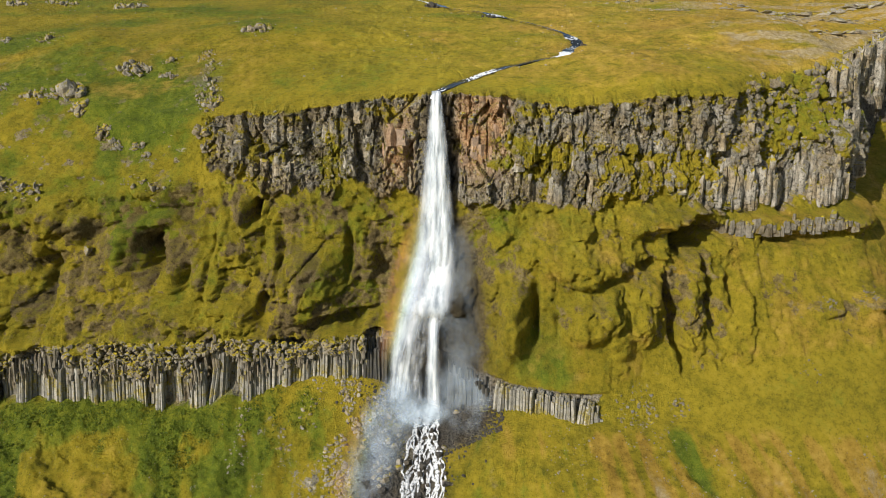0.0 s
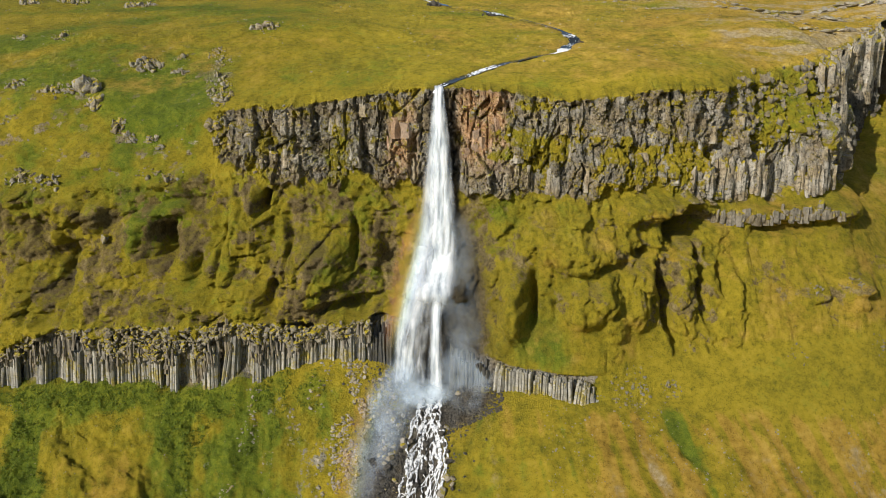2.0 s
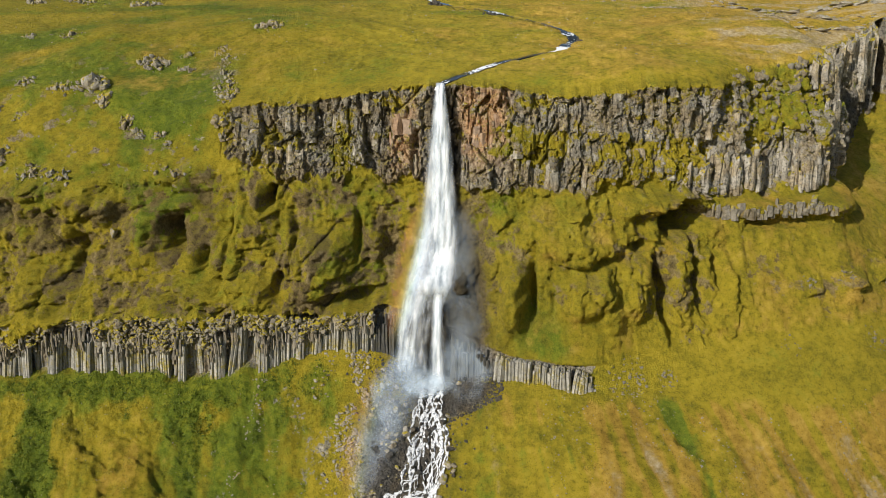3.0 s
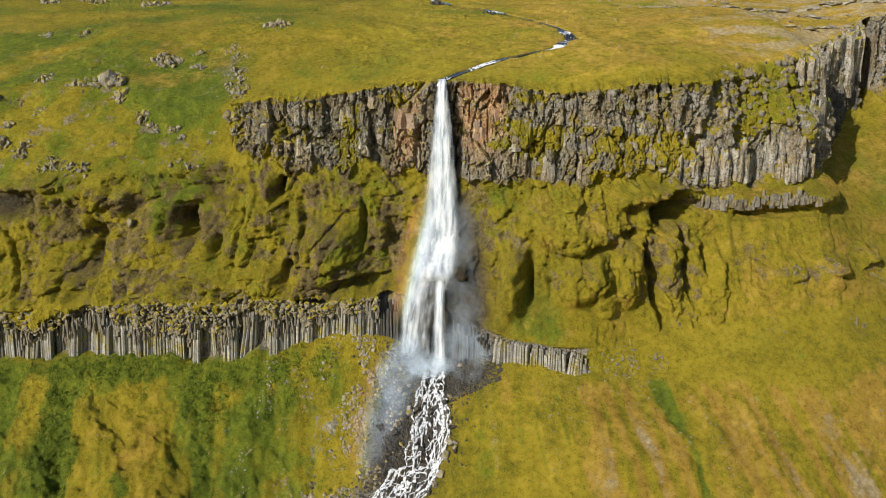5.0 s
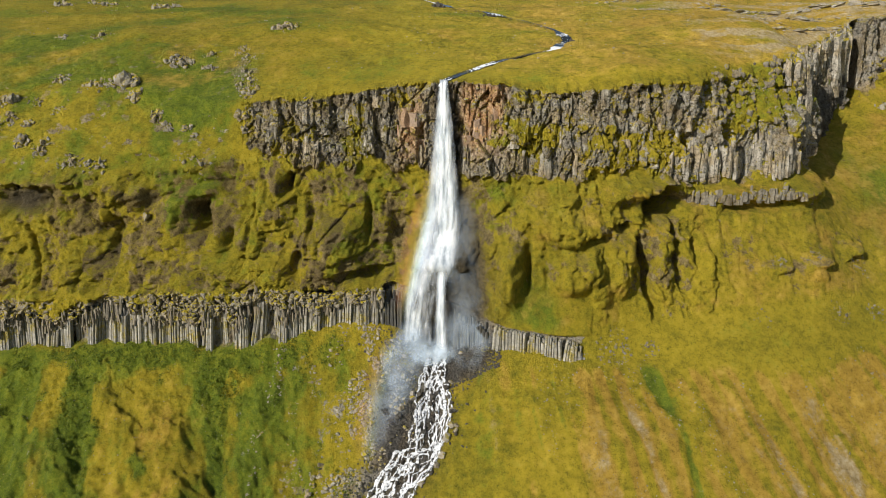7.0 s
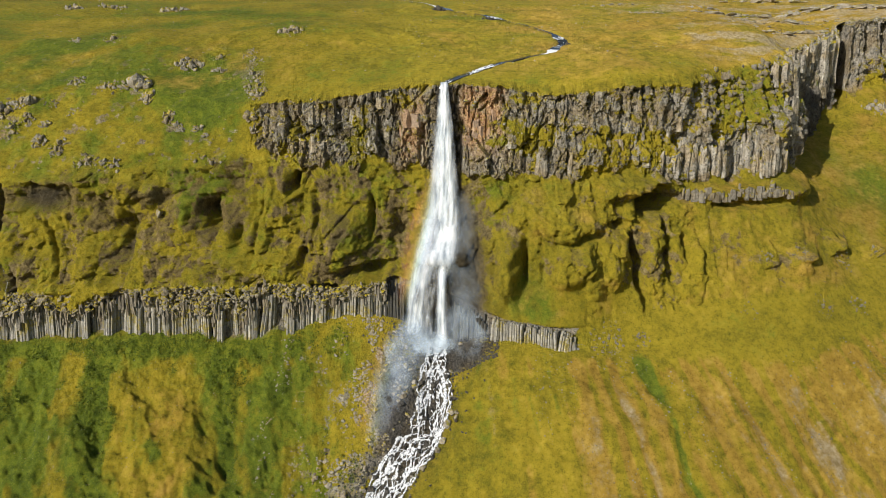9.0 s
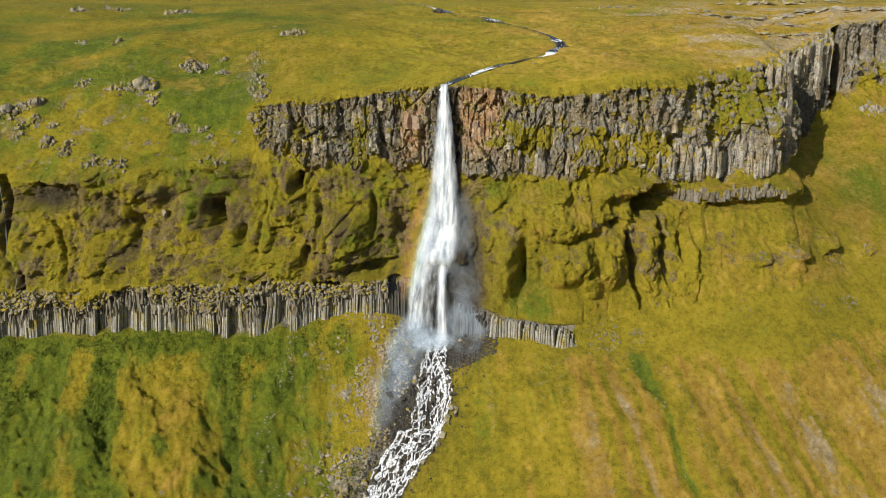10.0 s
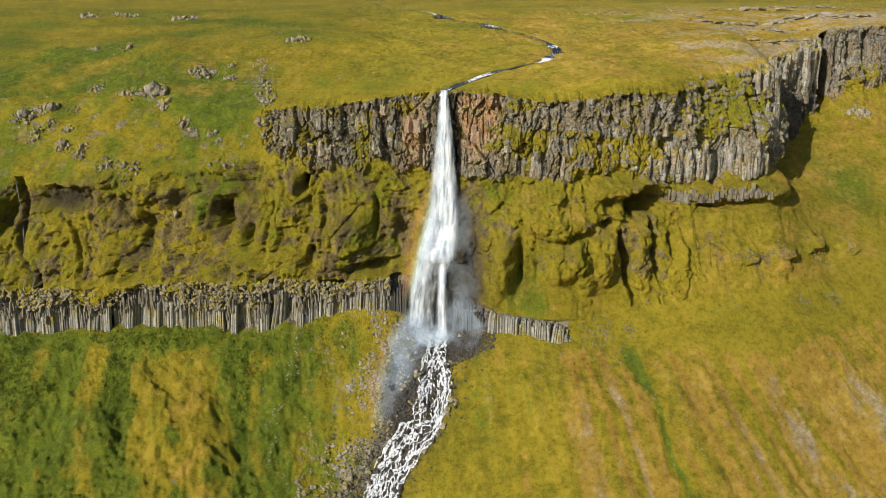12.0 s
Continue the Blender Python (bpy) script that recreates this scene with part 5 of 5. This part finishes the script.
CLIFFTOP_OUTCROPS = [
    (-61.8, 139.4, 2.3, 15, 2.5), (-59.0, 135.7, 1.5, 9, 1.5), (-66.6, 139.0, 2.8, 11, 1.1), (-53.8, 131.4, 1.3, 9, 1.3), (-51.4, 130.0, 1.0, 7, 1.1), (-47.7, 129.4, 0.9, 5, 1.0), (-46.2, 128.1, 0.7, 4, 0.9),
    (-53.6, 147.8, 2.8, 13, 1.6), (-47.0, 145.0, 1.6, 8, 0.9), (-48.0, 150.0, 1.6, 7, 0.7), (-42.0, 151.2, 1.0, 10, 0.7), (-40.2, 147.0, 1.3, 9, 0.7), (-39.2, 142.0, 1.5, 12, 0.8), (-38.4, 137.0, 1.5, 12, 0.8),
]
FAR_OUTCROPS = [
    (-36.9, 133.4, 1.3, 12, 1.1), (-37.2, 128.7, 1.2, 6, 2.0), (-67.6, 124.3, 2.2, 9, 1.0), (-62.8, 123.3, 2.4, 9, 1.0), (-47.0, 123.8, 2.2, 8, 0.8), (-43.6, 123.2, 1.4, 7, 0.9),
    (-83.0, 163.0, 1.8, 6, 0.9), (-74.4, 161.9, 2.6, 8, 0.9), (-102.0, 208.0, 3.0, 8, 1.5), (-74.0, 204.4, 4.2, 10, 1.6), (-93.0, 212.0, 4.0, 8, 1.3), (-34.6, 159.6, 2.8, 11, 1.4),
]
for x, y, spread, count, size in HILL_OUTCROPS + CLIFFTOP_OUTCROPS + FAR_OUTCROPS:
    outcrop(x, y, spread, count, size, boulder_pale, "jagged grey lichen-spotted basalt outcrop in the grassy slope", 3.0, 7.5 if x < -34 else 5.95, stretch=(1.6, 2.0) if x > -43 and 130 < y < 155 else (1.1, 0.7))
for x, y, spread, count, size in [(72.9, 197.5, 7.0, 10, 3.8), (90.0, 219.0, 8.0, 9, 3.0), (67.5, 205.4, 3.5, 6, 2.0), (89.3, 196.5, 7.0, 10, 3.8), (76.0, 174.3, 6.0, 8, 2.8), (99.3, 198.2, 7.5, 10, 4.0), (97.5, 182.5, 6.0, 9, 2.8), (112.4, 194.0, 7.5, 10, 4.0), (104.6, 226.0, 8.0, 9, 3.2), (88.0, 176.0, 5.0, 9, 2.4), (80.0, 184.0, 6.0, 8, 2.8), (50.2, 192.7, 2.6, 7, 1.8), (44.0, 215.0, 5.0, 7, 2.0)]:
    outcrop(x, y, spread, count, size, slab_pale, "low pale whaleback slab of bare rock on the moor", 3.0, 5.95, stretch=(1.8, 0.42), flat=0.26)
for x, y, spread, count, size, v0, v1 in [(67.8, 112.9, 2.2, 10, 0.6, 8.6, 10.8), (75.5, 115.6, 2.2, 9, 0.6, 8.6, 10.8), (53.7, 110.2, 2.0, 6, 0.5, 8.6, 10.8), (64.6, 118.2, 1.8, 7, 0.8, 7.6, 10), (58.0, 117.0, 1.8, 6, 0.7, 7.6, 10), (74.6, 122.6, 2.0, 7, 0.8, 7.6, 10), (83.8, 127.9, 1.8, 6, 0.8, 7.6, 10), (28.5, 107.6, 1.8, 9, 0.7, 8.6, 10.8), (33.6, 107.0, 1.6, 8, 0.6, 8.6, 10.8)]:
    outcrop(x, y, spread, count, size, boulder_brown, "small broken brown rock patch in the dry grass slope", v0, v1)
for x, y, spread, count, size in [(24.5, 154.9, 1.6, 6, 0.9), (9.8, 186.1, 1.8, 6, 1.0), (-2.6, 201.9, 2.0, 7, 1.2)]:
    outcrop(x, y, spread, count, size, boulder_wet, "dark stones at the edge of the brook", 3.0, 5.95)
outcrop(100.4, 168.6, 3.5, 9, 1.6, boulder_dry, "rocky ledge in the eastern grass slope", 6.5, 8.2)
for x, y, size in [(-53.0, 119, 2.8), (-20.0, 105.5, 1.2), (-13.5, 106.4, 1.1)]:
    boulder(x, y, size, boulder_pale, "rounded pale boulder half sunk in moss", "boulders on the slope", 7.2, 11, 0.1)

# ---------------------------------------------------------------- pieces of the cliffs, last
def prism(seed, sides, rings, taper, jag, lumpy):
    """An upright rock pillar 1 m wide and 1 m high, with a broken top and slightly offset joints."""
    r_ = random.Random(seed)
    ang = [2 * math.pi * (i + r_.uniform(-0.22, 0.22)) / sides for i in range(sides)]
    rad = [0.5 * r_.uniform(0.85, 1.12) for _ in range(sides)]
    verts, faces = [], []
    for k in range(rings + 1):
        f = k / rings
        ox, oy = r_.uniform(-lumpy, lumpy), r_.uniform(-lumpy, lumpy)
        for a, r in zip(ang, rad):
            q = r * (1 - taper * f) * (1 + r_.uniform(-lumpy, lumpy))
            verts.append((ox + q * math.cos(a), oy + q * math.sin(a), f + (r_.uniform(-jag, jag) if k == rings else 0)))
    for k in range(rings):
        for i in range(sides):
            j = (i + 1) % sides
            faces.append((k * sides + i, k * sides + j, (k + 1) * sides + j, (k + 1) * sides + i))
    faces.append(tuple(rings * sides + i for i in range(sides)))
    return np.array(verts), faces


def prism_mesh(name, seed, sides, rings, taper, jag, lumpy, material):
    v, f = prism(seed, sides, rings, taper, jag, lumpy)
    return mesh_from(name, v, f, material)


column_meshes = [prism_mesh("basalt_column", i, 5 + i % 2, 2, 0.03, 0.03, 0.03, M_COLUMN) for i in range(6)]
def column_front(x):
    fold = 1.7 * noise.noise(Vector((x / 3.4, 4.0, 0))) + 0.9 * noise.noise(Vector((round(x / 0.8) * 0.7, 9.0, 0.3))) - 2.6 * math.exp(-((x + 58.6) / 1.5) ** 2) - 1.2 * math.exp(-((x + 30.5) / 1.0) ** 2)
    return np.interp(x, EAST, BASE_Y) + 0.30 - fold * (0.75 if x < 0 else 0.18)


COLUMN_TOP = ([-92, -82, -79, -70, -66, -62.5, -61, -54, -52, -46, -40, -36, -33, -26, -23, -17, -12], [0.85, 0.8, 0.6, 0.72, 0.5, 0.62, 0.9, 0.95, 0.5, 0.46, 0.56, 0.66, 0.9, 0.7, 0.55, 0.75, 0.6])
front_row, back_row, caps = [], [], []
x = -92.0
while x < 23.2:
    # a bundle of columns that share front, lean and height
    wide_b = rng.choice((0.8, 1.3, 1.9, 2.6, 3.4)) * rng.uniform(0.85, 1.15)
    deep = rng.uniform(-0.6, 0.45) - (0.9 if rng.random() < 0.2 else 0.0)
    if x > 0:
        deep = 0.25 + 0.12 * deep
    lean_x, lean_y = rng.gauss(0, 3.0) - 0.04 * x, rng.uniform(3, 8)
    height = rng.uniform(0.62, 1.15)
    girth = rng.uniform(0.42, 0.64)
    end = x + wide_b
    while x < end:
        w = girth * rng.uniform(0.8, 1.25)
        x += w * 0.86
        if x > 23.2 or -11.0 < x < 7.2:
            continue
        base_z, ledge_z = np.interp(x, EAST, BASE_Z), np.interp(x, EAST, LEDGE_Z)
        share = np.interp(x, *COLUMN_TOP) * height + rng.uniform(-0.05, 0.05) if x < 0 else rng.uniform(0.84, 1.04) * np.interp(x, [8, 17, 20.6, 21.6, 23], [1.0, 0.95, 0.8, 0.2, -0.1])
        if rng.random() < 0.16:
            share *= rng.uniform(0.5, 0.8)
        low = 2.4 if x < 0 else 1.0
        y = column_front(x) - deep + rng.uniform(-0.10, 0.10)
        turn_m = Euler((radians(-lean_y), radians(lean_x + rng.uniform(-1, 1)), 0)).to_matrix().to_4x4() @ Matrix.Rotation(rng.uniform(0, 6.28), 4, "Z")
        rise = (ledge_z - base_z) * share
        front_row.append(Matrix.Translation((x, y, base_z - low)) @ turn_m @ Matrix.Diagonal((w, w, rise + low, 1)))
        back_row.append(Matrix.Translation((x + 0.3 * w, y + 0.5, base_z - low)) @ turn_m @ Matrix.Diagonal((w * 0.95, w * 0.95, (ledge_z - base_z) * min(1.0, share + rng.uniform(0.05, 0.25)) + low, 1)))
        # weathered stumps of the upper tier, splayed and set back
        if x < 0 and share < 0.85:
            for k in range(2):
                z0 = base_z + rise * rng.uniform(0.7, 0.95)
                h = min(rng.uniform(1.0, 2.8), (ledge_z - z0) * 0.95 + 0.5)
                caps.append(Matrix.Translation((x + rng.uniform(-0.3, 0.3), y + rng.uniform(-0.15, 0.4), z0 + k * rng.uniform(0.4, 1.2) - 0.3)) @ Euler((radians(rng.uniform(-14, 0)), radians(rng.gauss(0, 5)), 0)).to_matrix().to_4x4() @ Matrix.Rotation(rng.uniform(0, 6.28), 4, "Z") @ Matrix.Diagonal((w * rng.uniform(0.6, 1.1), w * rng.uniform(0.6, 1.0), h, 1)))
for m in front_row:
    part("basalt_column", column_meshes[rng.randrange(6)], ground).matrix_world = m


def joined_prisms(name, poses, seeds, material, **shape):
    vs, fs, n = [], [], 0
    for m in poses:
        v, f = prism(rng.randrange(seeds), **shape)
        vs.append(v @ np.array(m.to_3x3()).T + np.array(m.translation))
        fs += [tuple(i + n for i in q) for q in f]
        n += len(v)
    return mesh_from(name, np.concatenate(vs), fs, material)


tagged(part("back_columns", joined_prisms("back_columns", back_row, 6, M_COLUMN, sides=6, rings=2, taper=0.06, jag=0.04, lumpy=0.03), ground), kind="stuff")
tagged(part("column_stumps", joined_prisms("column_stumps", caps, 9, M_LEDGE, sides=5, rings=2, taper=0.25, jag=0.14, lumpy=0.10), ground), kind="stuff")
# broken, moss-grown rock that buries the heads of the columns
crumble = random.Random(31)
spots = []
for i in range(2600):
    x = crumble.uniform(-93, -11.5)
    top = np.interp(x, *COLUMN_TOP) + 0.22 * noise.noise(Vector((x / 2.2, 6.0, 1.0)))
    if (top > 0.86 and crumble.random() < 0.6) or noise.noise(Vector((x / 4.0, 2.0, 7.0))) < -0.28:
        continue
    f = top + (1.08 - top) * crumble.random() - 0.05
    base_z, ledge_z = np.interp(x, EAST, BASE_Z), np.interp(x, EAST, LEDGE_Z)
    size = crumble.choice((0.4, 0.5, 0.7, 0.9, 1.3)) * crumble.uniform(0.8, 1.2)
    spots.append((x, column_front(x) + 0.45 * (f - top) + crumble.uniform(0.0, 0.5) + 0.15 * size, base_z + (ledge_z - base_z) * f, size))
tagged(part("column_rubble", heap("column_rubble", spots, M_CRUMBLE, SHAPES_SMALL, crumble, 50), ground), kind="stuff")
poses = []
for inset, top in ((-0.2, 0.66), (0.5, 0.86)):
    for i in range(42):
        x = -11.4 + 0.43 * i + rng.uniform(-0.1, 0.1)
        if -8.2 < x < 0.6:
            continue
        y = np.interp(x, EAST, BASE_Y) + 0.5 + inset
        z0, z1 = np.interp(x, EAST, BASE_Z), np.interp(x, EAST, LEDGE_Z)
        poses.append(Matrix.Translation((x, y, z0 - 1.5)) @ Euler((radians(-10), radians(rng.uniform(-2, 2)), 0)).to_matrix().to_4x4() @ Matrix.Rotation(rng.random() * 6, 4, "Z") @ Matrix.Diagonal((0.55, 0.55, (z1 - z0) * top * rng.uniform(0.85, 1.1) + 1.5, 1)))
tagged(part("wet_columns", joined_prisms("wet_columns", poses, 6, M_COLUMN_WET, sides=6, rings=2, taper=0.05, jag=0.04, lumpy=0.03), ground), kind="stuff")

pillar_meshes = [prism_mesh("rock_pillar", 60 + i, 5 + i % 3, 4, 0.10, 0.16, 0.12, M_CLIFF) for i in range(10)]
pillar_rust = [prism_mesh("rock_pillar", 80 + i, 5 + i % 2, 3, 0.08, 0.12, 0.10, M_CLIFF_IRON) for i in range(5)]
for i in range(85):
    x = -35.2 + 107.7 * (i + rng.random()) / 85
    f = rng.random()
    edge_z, foot_z = np.interp(x, EAST, EDGE_Z), np.interp(x, EAST, FOOT_Z)
    if -4.0 < x < 2.2 or (48 < x < 66 and f > 0.4):
        continue
    h, w = rng.uniform(1.2, 4.6), rng.uniform(0.6, 1.9)
    z = foot_z - 0.4 + f * max(0.5, edge_z - foot_z - h * 0.9)
    y = ground_facing(x, z + h * 0.6, 6.05, 7.05) + rng.uniform(0.35, 0.6) * w
    rust = (-9.5 < x < -4 or 2.2 < x < 9.6) and z > foot_z + 2.5
    ob = part("rock_pillar", (pillar_rust if rust else pillar_meshes)[rng.randrange(5 if rust else 10)], ground)
    ob.matrix_world = Matrix.Translation((x, y - 0.07 * h, z)) @ Euler((radians(-rng.uniform(3, 12)), radians(rng.uniform(-4, 4)), 0)).to_matrix().to_4x4() @ Matrix.Rotation(rng.uniform(0, 6.28), 4, "Z") @ Matrix.Diagonal((w * rng.uniform(0.8, 1.3), w * 0.8, h, 1))
# tall grey pillars at the foot of the eastern cliff, and the low band of stubs under the ledge below it
for i in range(56):
    x = 42.0 + 25.0 * (i + rng.random()) / 56
    h, w = rng.uniform(3.0, 7.0), rng.uniform(0.8, 1.5)
    z = np.interp(x, EAST, FOOT_Z) - 0.6 + rng.uniform(0, 1.6)
    y = ground_facing(x, z + h * 0.5, 6.3, 7.05) + rng.uniform(0.15, 0.45) * w
    ob = part("rock_pillar", pillar_meshes[rng.randrange(10)], ground)
    ob.matrix_world = Matrix.Translation((x, y - 0.05 * h, z)) @ Euler((radians(-rng.uniform(3, 9)), radians(rng.uniform(-3, 3)), 0)).to_matrix().to_4x4() @ Matrix.Rotation(rng.uniform(0, 6.28), 4, "Z") @ Matrix.Diagonal((w, w * 0.9, h, 1))
stub_meshes = [prism_mesh("rock_pillar", 95 + i, 5, 2, 0.12, 0.2, 0.14, M_LEDGE) for i in range(6)]
for i in range(52):
    x = 42.5 + 22.0 * (i + rng.random()) / 52
    h, w = rng.uniform(0.8, 2.4), rng.uniform(0.6, 1.4)
    z = 24.2 + 0.02 * (x - 44) + rng.uniform(-0.2, 0.9)
    ob = part("rock_pillar", stub_meshes[rng.randrange(6)], ground)
    ob.matrix_world = Matrix.Translation((x, ground_facing(x, z + h * 0.6, 7.0, 7.9) + 0.1 * w, z)) @ Euler((radians(-rng.uniform(0, 8)), radians(rng.uniform(-3, 3)), 0)).to_matrix().to_4x4() @ Matrix.Rotation(rng.uniform(0, 6.28), 4, "Z") @ Matrix.Diagonal((w, w * 0.9, h, 1))
# jagged pillars along the rim of the eastern buttress and the gorge
for i in range(64):
    x = 64.5 + 27.0 * (i + rng.random()) / 64
    h, w = rng.uniform(2.5, 7.0), rng.uniform(0.8, 1.9)
    y, z = np.interp(x, EAST, EDGE_Y) - rng.uniform(-0.8, 1.4), np.interp(x, EAST, EDGE_Z)
    ob = part("rock_pillar", pillar_meshes[rng.randrange(10)], ground)
    ob.matrix_world = Matrix.Translation((x + rng.uniform(-0.3, 0.6), y, z - h + rng.uniform(-2.6, 0.9))) @ Euler((radians(-rng.uniform(2, 8)), radians(rng.uniform(-4, 4)), 0)).to_matrix().to_4x4() @ Matrix.Rotation(rng.uniform(0, 6.28), 4, "Z") @ Matrix.Diagonal((w, w * 0.9, h, 1))
# free-standing buttress pillars at the gorge's mouth, which throw its shade
for x, y, z, h, w in [(69.4, 139.6, 29.0, 12.0, 2.2), (70.2, 142.5, 31.0, 16.0, 2.0), (70.9, 145.4, 31.0, 15.5, 1.9), (71.6, 148.4, 31.0, 17.0, 2.2), (72.4, 151.5, 32.0, 16.0, 2.2), (73.4, 154.8, 33.0, 16.0, 2.2), (86.5, 168.5, 38.0, 12.5, 2.6), (89.0, 171.5, 39.0, 12.5, 2.8), (90.6, 173.2, 41.0, 11.5, 2.2)]:
    ob = part("rock_pillar", pillar_meshes[rng.randrange(10)], ground)
    ob.matrix_world = Matrix.Translation((x, y, z)) @ Euler((radians(-5), radians(rng.uniform(-3, 3)), 0)).to_matrix().to_4x4() @ Matrix.Rotation(rng.uniform(0, 6.28), 4, "Z") @ Matrix.Diagonal((w, w, h, 1))
# blocks that stick out of the green slope on the buttress
rubble_meshes = stone_meshes("rubble_block", SHAPES_BIG, M_LEDGE)
for i in range(260):
    x, v = rng.uniform(45, 69.5), rng.uniform(5.9, 6.5)
    if noise.noise(Vector((x / 3.0, v * 5, 2.0))) < -0.12:
        continue
    j = int(np.argmin(np.abs(U - x)))
    k = int(np.argmin(np.abs(V[:, 0] - v)))
    sz = rng.choice((0.6, 0.9, 1.3, 1.7, 2.2)) * rng.uniform(0.8, 1.2)
    ob = part("rubble_block", rubble_meshes[rng.randrange(8)], ground)
    ob.matrix_world = Matrix.Translation((PX[k, j], PY[k, j], PZ[k, j] + 0.1 * sz)) @ spin(rng, 40) @ Matrix.Diagonal((sz * 0.45, sz * 0.4, sz * 0.6, 1))
spots = []
for i in range(320):
    x = rng.uniform(-37, 73)
    v = rng.random()
    z = np.interp(x, EAST, FOOT_Z) * (1 - v) + np.interp(x, EAST, EDGE_Z) * v
    if not -4.5 < x < 2.5:
        spots.append((x, ground_facing(x, z, 6.0, 7.1) + 0.15, z, rng.uniform(0.3, 1.1)))
tagged(part("cliff_blocks", heap("cliff_blocks", spots, M_CLIFF, SHAPES_SMALL, rng, 60), ground), kind="stuff")
spots = []
for i in range(60):
    x = rng.choice((25.0, 26.5, 28.0, 29.5, 33.5)) + rng.gauss(0, 0.7)
    y = np.interp(x, EAST, BASE_Y) + rng.gauss(0.4, 0.9)
    spots.append((x, y, ground_at(x, y, 8.6, 10.8), rng.choice((0.3, 0.45, 0.6, 0.8))))
tagged(part("ledge_rubble", heap("ledge_rubble", spots, M_LEDGE, SHAPES_SMALL, rng), ground), kind="stuff")

# ---------------------------------------------------------------- tussocks of grass and moss cushions, strewn over the turf
gen = np.random.default_rng(5)
keep = near_ids[(rock.ravel()[near_ids] < 0.55) & (bare.ravel()[near_ids] < 0.5) & (flat_v[near_ids] > 4.3) & (flat_v[near_ids] < 12.6) & (flat_x[near_ids] > -96) & (flat_x[near_ids] < 114) & (d_brook.ravel()[near_ids] > 1.2) & (d_casc.ravel()[near_ids] > 3.0)]
pick = gen.choice(keep, 70000, replace=False)
size = gen.uniform(0.04, 0.10, len(pick))
ang = gen.uniform(0, 6.283, (len(pick), 1)) + np.arange(5)[None] * 1.2566
ring = size[:, None] * gen.uniform(0.7, 1.3, (len(pick), 5))
centre = np.stack([flat_x[pick], flat_y[pick], flat_z[pick]], 1)
tv = np.empty((len(pick), 6, 3))
tv[:, :5, 0] = centre[:, :1] + ring * np.cos(ang)
tv[:, :5, 1] = centre[:, 1:2] + ring * np.sin(ang) * 0.7
tv[:, :5, 2] = centre[:, 2:] + ring * np.sin(ang) * 0.55 - 0.05
tv[:, 5] = centre + np.stack([gen.normal(0, 0.25, len(pick)) * size, -0.55 * size, size * gen.uniform(0.5, 1.1, len(pick))], 1)
tf = (np.array([[0, 1, 5], [1, 2, 5], [2, 3, 5], [3, 4, 5], [4, 0, 5]])[None] + 6 * np.arange(len(pick))[:, None, None]).reshape(-1, 3)
tuss = quick_mesh("grass_tussocks", tv.reshape(-1, 3), tf, M_TUSSOCK, True)
for key, arr in (("lush", lush), ("gold", gold)):
    a = tuss.attributes.new(key, "FLOAT", "POINT")
    a.data.foreach_set("value", np.repeat(np.clip(arr.ravel()[pick], 0, 1.3), 6).astype(np.float32))
tagged(new("grass_tussocks", tuss), "olive and straw-coloured grass tussocks on the slopes", "grass", kind="stuff")

# low dark shrubs and ferns on the moist western slope
keep = near_ids[(flat_v[near_ids] > 9.97) & (flat_v[near_ids] < 12.6) & (flat_x[near_ids] > -96) & (flat_x[near_ids] < -14)]
damp_w = fbm(flat_x[keep] / 4.0, flat_y[keep] / 8.0, 0, 3, 401) + 0.6 * np.minimum(1, np.abs(lush.ravel()[keep])) - 0.6 * gold.ravel()[keep] + 0.3 * (flat_v[keep] < 10.3)
keep = keep[damp_w > 0.42]
pick = gen.choice(keep, min(6000, len(keep)), replace=False)
size = gen.choice([0.12, 0.18, 0.26, 0.38], len(pick)) * gen.uniform(0.8, 1.3, len(pick))
leaf = 14
spread = gen.normal(0, 0.55, (len(pick), leaf, 3)) * size[:, None, None]
mid_p = np.stack([flat_x[pick], flat_y[pick], flat_z[pick]], 1)[:, None] + spread * (1, 0.8, 0.6) + np.array((0, -0.2, 0.35)) * size[:, None, None]
edge_a, edge_b = (gen.normal(0, 0.34, (len(pick), leaf, 3)) * size[:, None, None] for _ in range(2))
tv = np.stack([mid_p, mid_p + edge_a, mid_p + edge_a * 0.4 + edge_b], 2).reshape(-1, 3)
shrub = quick_mesh("low_shrubs", tv, np.arange(len(tv)).reshape(-1, 3), M_SHRUB)
tagged(new("low_shrubs", shrub), "dark green low shrubs and ferns on the moist slope", "shrubs", kind="stuff")
